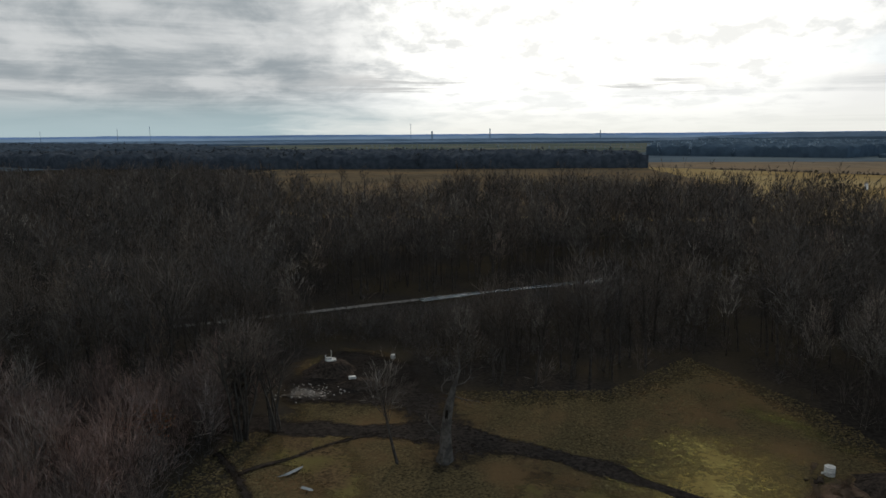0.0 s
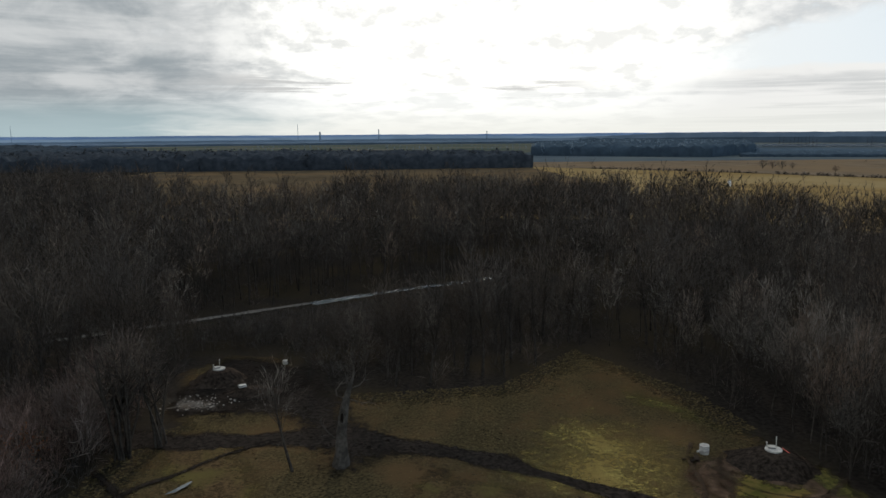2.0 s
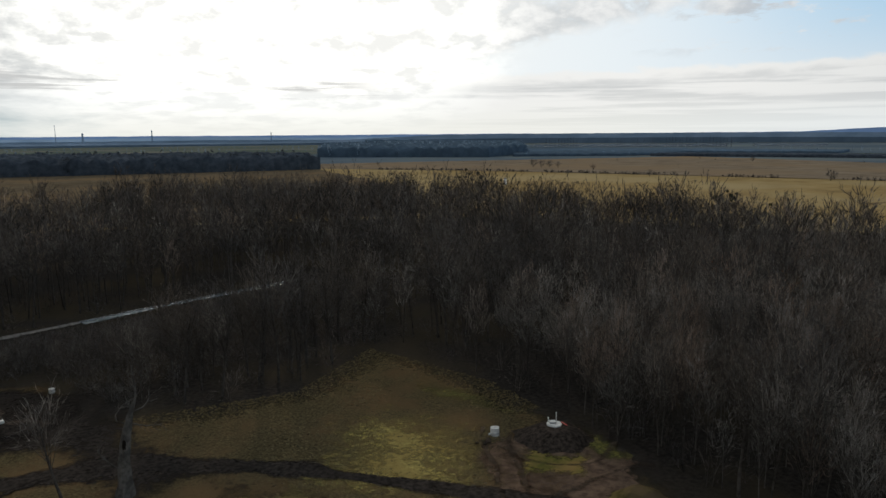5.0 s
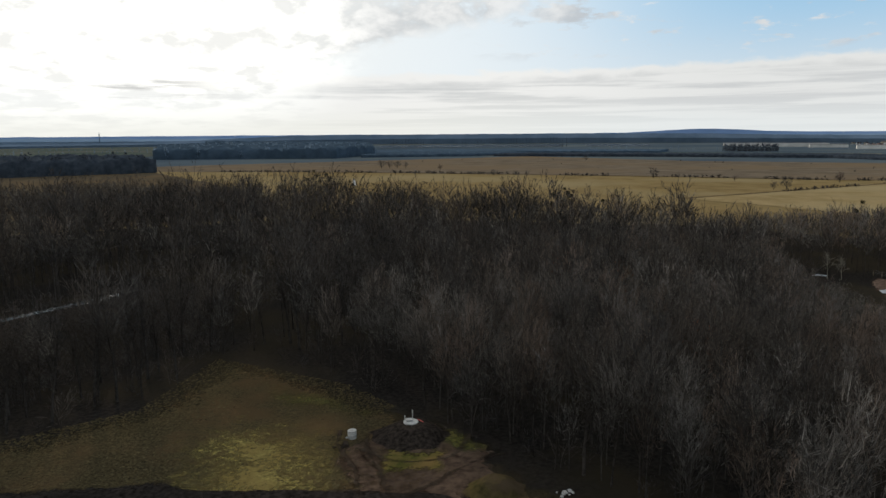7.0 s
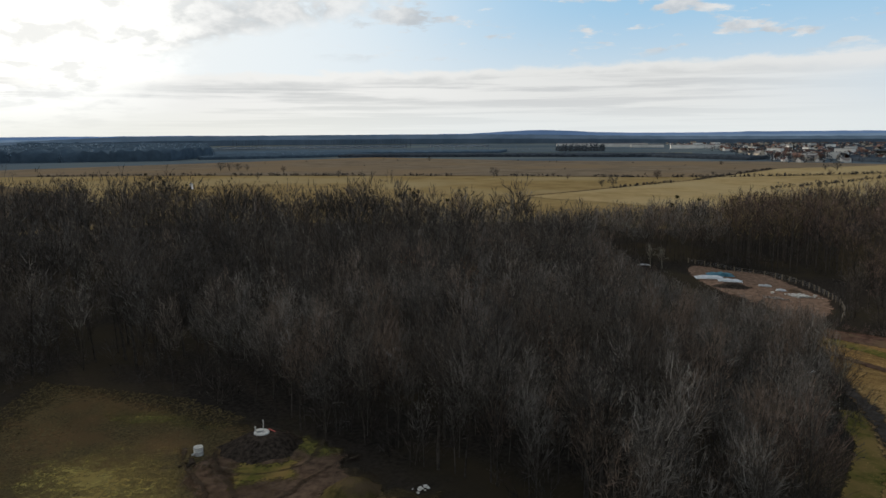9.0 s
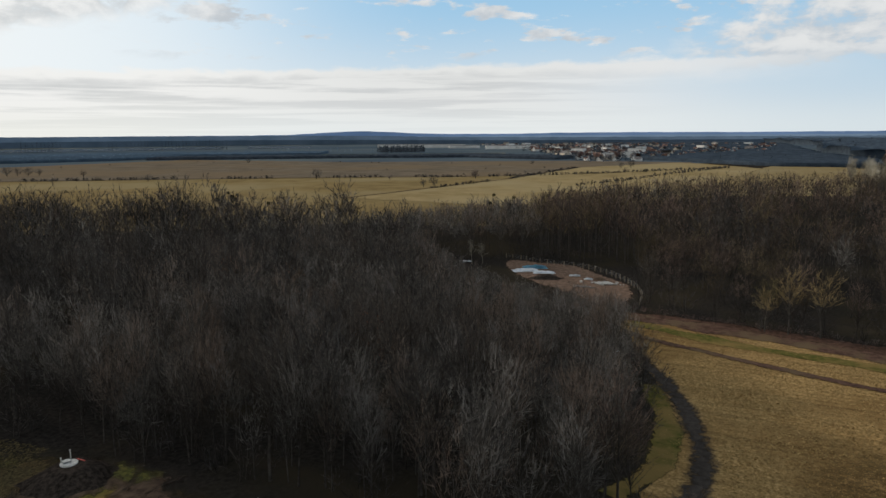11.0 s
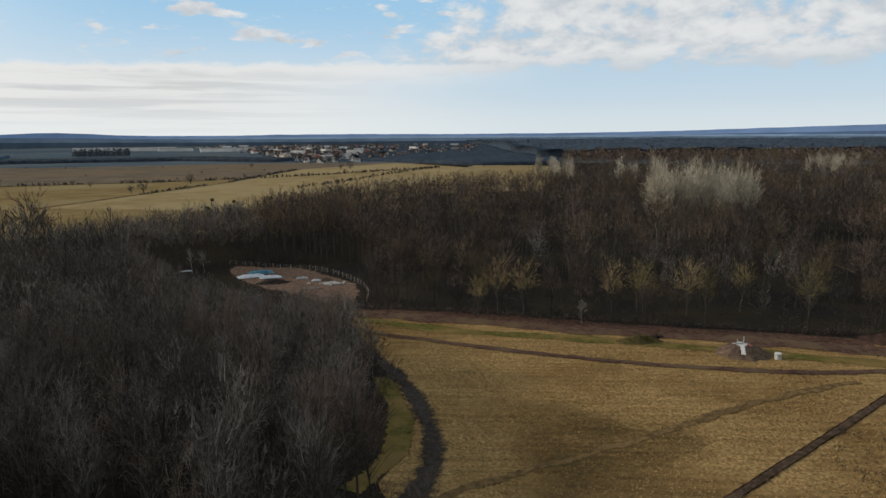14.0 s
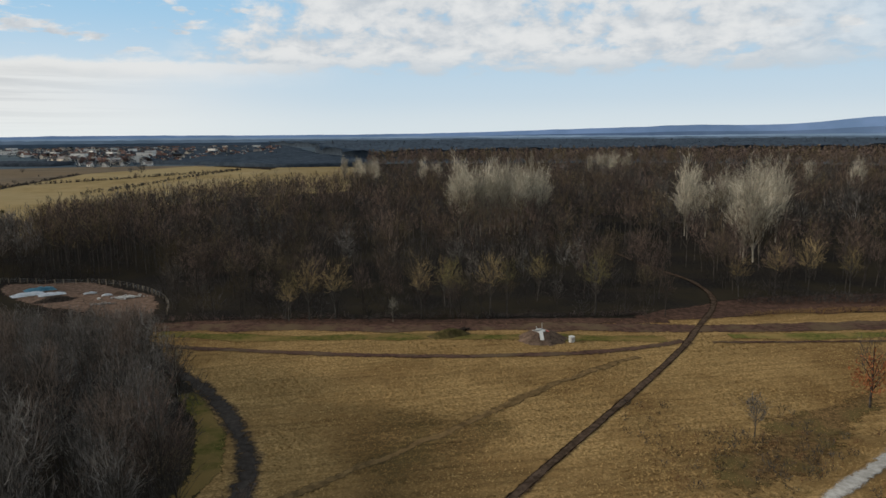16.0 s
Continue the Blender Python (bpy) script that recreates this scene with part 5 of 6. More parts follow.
    # tall oaks that stand out over the wood's far edge
    for az, r, h, seed in ((27.6, 389, 24, 51), (28.6, 392, 22, 52), (30.4, 385, 18, 53), (-6.3, 415, 25, 54), (-8.3, 420, 24, 55), (-3.6, 410, 19, 56), (1.8, 405, 20, 57), (-14, 430, 22, 58), (-11, 400, 20, 59), (-24, 330, 21, 60),
                           (-20, 300, 20, 61), (-26, 280, 20, 62), (-13, 260, 19, 63), (-17, 240, 19, 64), (-3, 250, 19, 65), (78.5, 335, 23, 66), (73.5, 300, 20, 67)):
        p = heading(az) * r
        t = single_tree("old_oak", p.x, p.y, BARK, TWIG_DARK, "tall old bare oak with crooked dark limbs", seed, height=h, clear=0.4, radius=0.5, limbs=11, branches=6, twigs=9, angle=0.95, fine=0.13, bend=0.35,
                        reach=1.25, sides=6)
        if seed in (51, 52, 53):
            mistletoe(t, [(2.5, 0, h * 0.85, 0.9), (-2.8, 1, h * 0.78, 0.8), (0.5, 0, h * 0.95, 0.9)], seed * 10)
    for az, r, h, n in ((48.1, 292, 21, 9), (46.9, 290, 19, 5), (50.6, 288, 16, 3), (70.0, 300, 16, 3), (68.4, 300, 17, 3)):
        p = heading(az) * r
        t = single_tree("mistletoe_tree", p.x, p.y, BARK, TWIG_DARK, "bare tree hung with dark mistletoe balls", 70 + n, height=h, clear=0.4, radius=0.26, wide=3.6, lobes=14, spray=26, fine=0.09)
        rng = random.Random(n)
        mistletoe(t, [(rng.uniform(-3.4, 3.4), rng.uniform(-3, 3), h * rng.uniform(0.66, 0.98), rng.uniform(0.7, 1.2)) for _ in range(n)], 800 + n)


build_single_trees()


# ---------------------------------------------------------------- earth mounds and well rings
def mound(name, x, y, rx, ry, h, mat, label, seed, flat=0.25, turn=0.0, category="mound"):
    """A heap of earth with a flattened top."""
    bm = bmesh.new()
    rows, prev = 12, None
    for i in range(rows + 1):
        f = i / rows
        ring = []
        for k in range(36):
            a = 2 * math.pi * k / 36
            c = Vector((math.cos(a), math.sin(a), 0))
            t = max(0.0, (f - flat) / (1 - flat))
            z = h * (1 - t * t * (3 - 2 * t)) - 0.12 * (f == 1)
            w = noise.noise(Vector((c.x * 1.7 * f, c.y * 1.7 * f, seed)) * 1.6) * 0.22
            w2 = noise.noise(Vector((c.x * f * rx * 0.8, c.y * f * ry * 0.8, seed + 4)))
            ring.append(bm.verts.new((c.x * rx * f * (1 + w), c.y * ry * f * (1 + w), z + (0.09 * h * w2 if flat < f < 1 else 0))))
        if prev:
            for k in range(36):
                bm.faces.new((prev[k], prev[(k + 1) % 36], ring[(k + 1) % 36], ring[k]))
        prev = ring
    bmesh.ops.remove_doubles(bm, verts=bm.verts, dist=0.001)
    bmesh.ops.recalc_face_normals(bm, faces=bm.faces)
    for f in bm.faces:
        f.smooth = True
    ob = part(name, bm, mat, None)
    ob.matrix_basis = pose(x, y, 0, 0, 0, turn)
    return tagged(ob, label, category)


def ring_of(bm, r0, r1, z0, z1, n=28):
    """A hollow cylinder."""
    rows = [[bm.verts.new((r * math.cos(2 * math.pi * k / n), r * math.sin(2 * math.pi * k / n), z)) for k in range(n)] for r, z in ((r1, z0), (r1, z1 - 0.03), (r1 - 0.03, z1), (r0 + 0.02, z1), (r0, z1 - 0.03), (r0, z0))]
    for a, b in zip(rows, rows[1:] + rows[:1]):
        for k in range(n):
            bm.faces.new((a[k], a[(k + 1) % n], b[(k + 1) % n], b[k]))
    bmesh.ops.recalc_face_normals(bm, faces=bm.faces)


def box(bm, x, y, z, sx, sy, sz, turn=0.0, bevel=0.02, tilt=0.0):
    got = bmesh.ops.create_cube(bm, size=1.0, matrix=pose(x, y, z, tilt, 0, turn) @ Matrix.Diagonal((sx, sy, sz, 1)))
    if bevel:
        edges = list({e for v in got["verts"] for e in v.link_edges})
        bmesh.ops.bevel(bm, geom=edges, offset=bevel, segments=1, affect="EDGES")


def well_ring(x, y, z=0.04, turn=0.0, stub=True):
    """A concrete shaft ring standing on the grass with a lid and a stub of pipe."""
    root = new("concrete_ring")
    root.matrix_basis = pose(x, y, z, 0, 0, turn)
    for i, (z0, z1) in enumerate(((0.0, 0.55), (0.56, 1.08))):
        bm = bmesh.new()
        ring_of(bm, 0.5, 0.62, z0, z1)
        part("shaft_ring", bm, CONCRETE, root)
    bm = bmesh.new()
    bmesh.ops.create_cone(bm, cap_ends=True, segments=28, radius1=0.64, radius2=0.62, depth=0.12, matrix=Matrix.Translation((0, 0, 1.14)))
    part("lid", bm, CONCRETE, root)
    if stub:
        bm = bmesh.new()
        bmesh.ops.create_cone(bm, cap_ends=True, segments=14, radius1=0.14, radius2=0.14, depth=0.55, matrix=pose(-0.85, 0, 0.45, 0, 90, 0))
        part("pipe_stub", bm, CONCRETE, root)
    return tagged(root, "pale round concrete shaft ring with lid standing on grass", "concrete ring", group="concrete rings by the earth mounds")


def marker_post(parent, x, y, z, h, lean=0.0):
    bm = bmesh.new()
    bmesh.ops.create_cone(bm, cap_ends=True, segments=10, radius1=0.06, radius2=0.06, depth=h, matrix=pose(x, y, z + h / 2, lean, lean, 0))
    pipe = part("vent_pipe", bm, CONCRETE, parent, "white vent pipe")
    bm = bmesh.new()
    bmesh.ops.create_cone(bm, cap_ends=True, segments=10, radius1=0.09, radius2=0.07, depth=0.18, matrix=Matrix.Translation((x, y, z + h)))
    part("vent_cap", bm, CONCRETE, pipe, "white vent cap")


def well_top(x, y, z, slide=None, turn=0.0, red=True):
    """The round slab on a mound, with its hatch and vent pipes."""
    root = new("well_cover")
    root.matrix_basis = pose(x, y, z, 0, 0, turn)
    bm = bmesh.new()
    bmesh.ops.create_cone(bm, cap_ends=True, segments=36, radius1=1.05, radius2=1.02, depth=0.22, matrix=Matrix.Translation((0, 0, 0.06)))
    part("slab", bm, CONCRETE, root)
    bm = bmesh.new()
    box(bm, -0.2, 0.3, 0.29, 0.9, 0.8, 0.22)
    hatch = part("hatch", bm, CONCRETE, root)
    bm = bmesh.new()
    box(bm, -0.2, -0.12, 0.30, 0.92, 0.03, 0.10, bevel=0.0)
    part("hatch_edge", bm, STEEL, hatch, "dark steel hatch edge")
    marker_post(root, -0.7, 0.65, 0.18, 0.55)
    marker_post(root, 0.45, 0.7, 0.18, 1.25)
    if red:
        bm = bmesh.new()
        box(bm, 1.45, 0.1, 0.02, 0.12, 1.4, 0.08, 20)
        part("barrier_board", bm, RED, root, "red barrier board")
    if slide:
        bm = bmesh.new()
        box(bm, 0, 0, 0, 0.75, slide, 0.14)
        ob = part("concrete_plank", bm, CONCRETE, root, "pale concrete plank sloping down the mound")
        ob.matrix_basis = pose(0.0, -1.05 - slide * 0.46, -0.36, 24, 0, 0)
        bm = bmesh.new()
        box(bm, -0.9, -0.4, 0.30, 1.5, 0.25, 0.18, 15)
        part("beam", bm, CONCRETE, root)
    return tagged(root, "round pale concrete well cover with hatch and vent pipes", "well cover", group="well covers on the mounds")


def chips(name, x, y, rx, ry, count, size, mat, label, seed, category="debris"):
    """Loose lumps lying about, as one heap."""
    rng = random.Random(seed)
    bm = bmesh.new()
    for _ in range(count):
        px, py, s = rng.gauss(0, rx * 0.45), rng.gauss(0, ry * 0.45), size * rng.uniform(0.4, 1.3)
        box(bm, px, py, 0.12 + s * 0.2, s, s * rng.uniform(0.5, 1), s * rng.uniform(0.3, 0.6), rng.uniform(0, 180), 0.0, rng.uniform(-20, 20))
    ob = part(name, bm, mat, None)
    ob.matrix_basis = pose(x, y, 0.05)
    return tagged(ob, label, category, kind="stuff")


def build_mounds():
    # mound beside the drum at the clearing's corner
    mound("earth_mound", 54.4, 77.4, 6.0, 5.8, 1.9, EARTH, "low cone of dark dug earth under a well cover", 1.0)
    well_top(54.6, 77.8, 1.9, turn=-20)
    well_ring(47.5, 82.0, turn=10)
    chips("clods", 45.5, 80.4, 1.5, 1.0, 12, 0.4, EARTH, "few dark clods beside the concrete ring", 5)
    mound("grassy_hillock", 53.0, 58.5, 4.4, 3.6, 1.7, MOSS_HEAP, "small mossy grass-grown hillock", 2.0)
    chips("tree_stump", 53.6, 58.6, 0.6, 0.5, 7, 0.7, HOLLOW, "dark rotten stump on a mossy hillock", 6, "stump")
    chips("white_rubble", 58.8, 52.6, 1.5, 0.7, 16, 0.35, CONCRETE, "small scatter of white rubble in grass", 7)
    # mounds of the forecourt
    mound("earth_mound", -20.2, 122.6, 5.4, 5.2, 2.0, EARTH, "cone of black dug earth under a pale well cover", 3.0)
    well_top(-20.4, 123.0, 2.0, turn=30, red=False)
    mound("earth_mound", -13.6, 115.2, 4.8, 2.8, 1.2, EARTH, "flat heap of black dug earth", 4.0)
    bm = bmesh.new()
    box(bm, 0, 0, 0.2, 1.2, 0.8, 0.4, 20, 0.04)
    ob = part("concrete_block", bm, CONCRETE, None)
    ob.matrix_basis = pose(-15.6, 115.6, 1.1)
    tagged(ob, "small pale concrete block on black earth", "concrete block")
    well_ring(-9.6, 129.5, 0.13, stub=False).scale = (0.75, 0.75, 0.6)
    chips("pale_rubble", -21.5, 112.5, 7, 5, 70, 0.22, GRAVEL_SOLID, "pale crushed concrete scattered on dark soil", 8, "rubble")
    # puddles
    for n, (x, y, rx, ry, turn) in enumerate(((-19.2, 83.4, 1.7, 0.45, 48), (-16.6, 79.2, 0.9, 0.4, -35))):
        bm = bmesh.new()
        vs = [bm.verts.new((rx * math.cos(a) * (1 + 0.3 * math.sin(3 * a + n)), ry * math.sin(a) * (1 + 0.35 * math.sin(2 * a + 1)), 0)) for a in (2 * math.pi * k / 26 for k in range(26))]
        bm.faces.new(vs)
        ob = part("puddle", bm, WATER, None)
        ob.matrix_basis = pose(x, y, 0.3, 0, 0, turn)
        tagged(ob, "shallow puddle mirroring the bright sky", "puddle")
    # east mound
    mound("earth_mound", 134.5, -49.5, 5.4, 5.8, 1.9, SOIL_HEAP, "cone of brown earth with a well cover on top", 5.0)
    well_top(134.0, -49.0, 1.9, slide=2.7, turn=-102)
    well_ring(131.0, -54.7, turn=70, stub=False)
    mound("overgrown_mound", 141.5, -31.5, 2.8, 5.6, 1.5, MOSS_HEAP, "long heap of brush and earth overgrown with grass", 6.0, 0.1, 10)
    chips("logs", 144.5, -35.5, 0.8, 1.6, 12, 0.9, EARTH, "few dark logs on a brush heap", 9, "logs")


SOIL_HEAP = material("brown_heap", (0.06, 0.042, 0.032), (0.14, 0.098, 0.072), 1.2, patch=0.2, bump=0.2, bump_scale=2.5)
build_mounds()


# ---------------------------------------------------------------- building site
def drape(name, x, y, w, d, h, turn, mat, label, seed, lift=0.1):
    """A sheet laid over a heap, with folds."""
    bm = bmesh.new()
    nx, ny = 18, 12
    grid = []
    for i in range(nx + 1):
        row = []
        for j in range(ny + 1):
            u, v = i / nx - 0.5, j / ny - 0.5
            f = max(0.0, 1 - (2 * abs(u)) ** 3) * max(0.0, 1 - (2 * abs(v)) ** 3)
            k = noise.noise(Vector((u * 5, v * 5, seed)))
            row.append(bm.verts.new((u * w * (1 + 0.08 * k), v * d * (1 + 0.12 * k), lift + h * f * (0.75 + 0.5 * k))))
        grid.append(row)
    for i in range(nx):
        for j in range(ny):
            bm.faces.new((grid[i][j], grid[i + 1][j], grid[i + 1][j + 1], grid[i][j + 1]))
    bmesh.ops.solidify(bm, geom=bm.faces, thickness=0.03)
    ob = part(name, bm, mat, None)
    ob.matrix_basis = pose(x, y, 0.06, 0, 0, turn)
    return tagged(ob, label, "tarpaulin")


def build_site():
    drape("white_tarpaulin", 205.5, 70.0, 8.0, 4.0, 0.8, -60, WHITE, "crumpled white plastic sheet over building material", 1.0)
    drape("white_tarpaulin", 204.5, 63.8, 6.5, 3.2, 0.6, -68, WHITE, "long white plastic sheet on bare soil", 2.0)
    drape("blue_tarpaulin", 211.5, 69.0, 7.5, 5.0, 0.9, -62, BLUE, "faded blue plastic sheet over a heap", 3.0)
    mound("soil_mound", 197.0, 61.0, 3.0, 5.5, 1.2, EARTH, "dark heap of dug soil on the building site", 7.0, 0.2, 20)
    drape("white_slab", 203.5, 54.0, 3.4, 1.8, 0.5, -75, WHITE, "flat white stack of building material", 4.0)
    drape("white_slab", 200.0, 49.0, 2.6, 1.6, 0.5, -72, WHITE, "small flat white stack of building material", 5.0)
    chips("white_rubble", 196.0, 43.5, 2.0, 4.2, 90, 0.5, CONCRETE, "spread of white rubble on brown soil", 11, "rubble")
    chips("grey_rubble", 189.5, 48.0, 1.4, 3.2, 50, 0.4, GRAVEL_SOLID, "grey pile of broken stone", 12, "rubble")
    mound("soil_mound", 201.0, 46.0, 1.5, 2.4, 0.8, SOIL_HEAP, "small reddish heap of soil", 8.0)
    # fence round the site
    root = new("fence")
    line = smooth_line([(226, 84), (224, 78), (219, 65), (217, 55), (208, 44), (195, 35), (184, 31), (175, 30)], 2.6)
    me = None
    for p in line:
        if me is None:
            bm = bmesh.new()
            box(bm, 0, 0, 0.75, 0.16, 0.16, 1.6)
            ob = part("post", bm, WOOD, root)
            me = ob.data
        else:
            ob = new("post", me)
            ob.parent = root
        ob.matrix_basis = pose(p.x, p.y, 0.0, noise.noise(p) * 8, noise.noise(p + Vector((5, 0, 0))) * 8, noise.noise(p * 3) * 90)
    for z in (0.5, 0.95, 1.4):
        arms = Arms(1)
        for a, b in zip(line, line[1:]):
            arms.limb(a + Vector((0, 0, z)), (b - a).normalized(), (b - a).length, 0.018, 0.021, 3, 1)
        ob = new("wire", mesh_of("wire", *arms.arrays(), STEEL))
        ob.parent = root
    tagged(root, "fence of thin wooden posts with wire round the building site", "fence")
    # two sheets half hidden in the young growth
    drape("white_tarpaulin", 213, 93.5, 4.0, 1.6, 0.4, -60, WHITE, "strip of white plastic between young trees", 6.0)
    drape("white_tarpaulin", 133.5, 26.8, 1.6, 1.0, 0.5, 0, WHITE, "small white sheet caught at the grove's edge", 7.0)


build_site()


# ---------------------------------------------------------------- grass and brush
def blades(name, poly, step, mat, label, seed, size=(0.18, 0.42), skip=()):
    """Tufts of dry grass, three blades each."""
    xs, ys = [p[0] for p in poly], [p[1] for p in poly]
    s, rng = scatter(min(xs), max(xs), min(ys), max(ys), step, seed, 0.5)
    r = np.hypot(s[:, 0], s[:, 1])
    az = np.degrees(np.arctan2(s[:, 0], s[:, 1]))
    ok = inside(poly, s[:, 0], s[:, 1]) & (r > 72) & (az > -36) & (az < 138)
    s = s[ok]
    for line, width in skip:
        pts = np.array([(p.x, p.y) for p in smooth_line(line, 1.0)])
        near = np.full(len(s), 1e9)
        for q in pts:
            near = np.minimum(near, np.hypot(s[:, 0] - q[0], s[:, 1] - q[1]))
        s = s[near > width * rng.uniform(0.42, 0.6, len(s))]
    n = len(s)
    vs, tri = [], []
    for k in range(3):
        a = rng.uniform(0, 2 * np.pi, n)
        h = rng.uniform(size[0], size[1], n)
        w = rng.uniform(0.10, 0.26, n)
        lean = rng.uniform(0.15, 0.45, n)
        ox, oy = rng.normal(0, 0.18, n), rng.normal(0, 0.18, n)
        c, d = np.cos(a), np.sin(a)
        x, y = s[:, 0] + ox, s[:, 1] + oy
        vs.append(np.stack([np.stack([x - c * w, y - d * w, np.full(n, 0.03)], 1), np.stack([x + c * w, y + d * w, np.full(n, 0.03)], 1), np.stack([x - d * lean, y + c * lean, 0.05 + h], 1)], 1).reshape(-1, 3))
    v = np.concatenate(vs)
    f = np.arange(len(v)).reshape(-1, 3)
    return tagged(new(name, mesh_of(name, v, f, mat)), label, "grass", kind="stuff")


DIAG = [(240, -112), (205, -110), (186, -110.7), (177.9, -110.3), (163.9, -106.7), (150, -98.9), (136.8, -87.4), (119.5, -71.8), (97.9, -49.5), (75, -25.2), (41, 9)]
CURVE = [(142, 27.5), (132, 22.5), (121, 16.2), (110, 11.6), (99, 8.4), (89.5, 6.7), (81.3, 7.1), (76.5, 8.6), (66, 15), (50, 24)]
EDGE = [(170, 46), (163, 31), (157, 5), (150, -21), (142, -57), (134, -84), (130, -105), (127, -126), (120, -160)]
DIRT = [(158, 38), (147, 25.6), (139.4, 8), (132.6, -10), (127.4, -28), (124.9, -42), (123.4, -56), (123.8, -66), (126, -77)]
MUDDY = [(-34, 100), (-18, 97), (1, 95), (10, 90), (20, 84), (28, 77), (37, 69), (46, 60), (52, 48)]
PATH = [(84, -96), (78, -84), (72, -73.5), (66, -61), (59, -48)]
blades("dry_grass", EAST_MEADOW, 0.5, BLADE_EAST, "dry straw-coloured grass tufts of the meadow", 31, (0.05, 0.16), ((DIAG, 2.9), (CURVE, 4.6), (EDGE, 7.5), (DIRT, 2.3), (PATH, 3.2)))
blades("winter_grass", [(-33, 80), (-28, 102), (-6, 108), (2, 112), (27, 112), (46, 129), (58, 102), (59, 88), (42, 82), (38, 66), (30, 60), (-30, 60)], 0.55, BLADE_WEST, "olive-brown winter grass tufts of the clearing", 32,
       (0.03, 0.10), ((MUDDY, 3.4),))


def build_brush():
    """Low scrub in the meadow's corner, along hedges and as round bushes on the plain."""
    spots, rng = scatter(58, 104, -86, -44, 0.95, 41)
    x, y = spots[:, 0], spots[:, 1]
    dens = np.array([noise.noise(Vector((a * 0.11, b * 0.11, 2))) for a, b in spots])
    d = np.hypot(x - 70, y + 58)
    ok = (rng.random(len(x)) < np.clip(0.95 - d / 26 + dens * 0.9, 0, 1))
    pts = np.array([(p.x, p.y) for p in smooth_line(PATH, 1.0)])
    ok &= np.array([np.hypot(a - pts[:, 0], b - pts[:, 1]).min() > 2.6 for a, b in spots])
    spots = spots[ok]
    t = [crowned(200 + k, height=1.2, clear=0.02, radius=0.02, wide=0.7, lobes=6, spray=9, fine=0.06, sides=3, twig_length=0.32, up=0.4, puff=0.5) for k in range(5)]
    both = [join(a, b) for a, b, c in t]
    half = rng.random(len(spots)) < 0.3
    stamp("heather_scrub", both, spots[half], rng.uniform(0.6, 1.3, half.sum()), rng, TWIG_DARK, "dark low heathery scrub beside the footpath", "scrub")
    stamp("rusty_scrub", both, spots[~half], rng.uniform(0.3, 0.9, (~half).sum()), rng, LEAF_RUSTY, "rust-brown dry weeds beside the footpath", "scrub")
    # pale reeds along the wood's far edge
    s, rng = fill([(140.5, -99), (143, -108), (142, -126), (138, -148), (134, -148), (137.5, -126), (139, -108)], 1.0, 44)
    stamp("reeds", both, s, rng.uniform(0.5, 1.0, len(s)), rng, BLADE_EAST, "pale dry reeds along the wood's edge", "reeds")
    s, rng = fill([(150, -107), (155, -108), (156, -126), (150, -150), (142, -150), (147, -126)], 1.3, 46)
    stamp("dark_scrub", both, s, rng.uniform(0.8, 1.8, len(s)), rng, TWIG_DARK, "dark low scrub before the east wood", "scrub")
    # red-brown bramble at the foot of the east wood
    line = smooth_line([(168, 30), (163, 3), (157.5, -22), (150, -60), (147, -80)], 1.0)
    s = np.array([(p.x + rng.normal(0.8, 0.8), p.y + rng.normal(0, 0.6)) for p in line for _ in range(3)])
    stamp("bramble", both, s, rng.uniform(0.5, 1.2, len(s)), rng, TWIG_WINE, "red-brown bramble along the wood's foot", "bramble")
    # hedge lines of the plain
    shrubs = [clump(95 + k, 3.2, 1.9, 20, 1.1) for k in range(5)]
    for name, line, n, lo, hi in (("hedge", HEDGE, 2.2, 0.45, 1.15), ("hedge", [(500, 248), (560, 240), (630, 231), (760, 230), (871, 228)], 2.0, 0.4, 0.9),
                                  ("hedge", [(560, 150), (640, 125), (760, 100), (900, 60)], 4.0, 0.5, 1.2), ("hedge", [(290, 530), (330, 505), (380, 480)], 4.0, 0.3, 0.7)):
        s = np.array([(p.x + rng.normal(0, 1.5), p.y + rng.normal(0, 1.5)) for p in smooth_line(line, n) if noise.noise(p * 0.02) > -0.3])
        stamp(name, shrubs, s, rng.uniform(lo, hi, len(s)), rng, TWIG_DARK, "thin dark hedge line across dry fields", "hedge")
    s, rng = fill([(420, 690), (600, 420), (740, 190), (980, 200), (930, 640), (900, 900), (420, 980)], 55, 45)
    s = s[rng.random(len(s)) < 0.35]
    stamp("field_bushes", shrubs, s, rng.uniform(0.25, 0.8, len(s)), rng, TWIG_DARK, "small scattered bushes on the grey field", "bushes")
    # bushes that stand out one by one
    for x, y, s in ((567, 406, 2.4), (517, 255, 2.0), (512, 262, 1.5), (622, 263, 2.1), (640, 272, 1.4), (512, 662, 1.7), (484, 538, 1.6), (432, 601, 1.3), (847, 730, 1.8), (926, 308, 1.4),
                    (868, 165, 2.6), (860, 175, 2.0), (490, 754, 2.6), (498, 748, 2.4), (506, 742, 2.2), (514, 735, 1.8), (760, 150, 1.4), (700, 240, 1.0), (577, 330, 1.2)):
        a, b, c = crowned(int(x), height=4.4, clear=0.12, radius=0.2, wide=2.2, lobes=13, spray=26, fine=0.13, sides=3, twig_length=0.9, puff=1.0)
        root = new("round_bush")
        root.matrix_basis = pose(x, y, 0.2)
        root.scale = (s, s, s)
        for nm, arr, mat in (("stem", a, BARK), ("crown", b, TWIG_GREY)):
            ob = new(nm, mesh_of(nm, *arr, mat))
            ob.parent = root
        tagged(root, "round bare grey bush standing in a dry field", "bush", group="bushes on the plain")


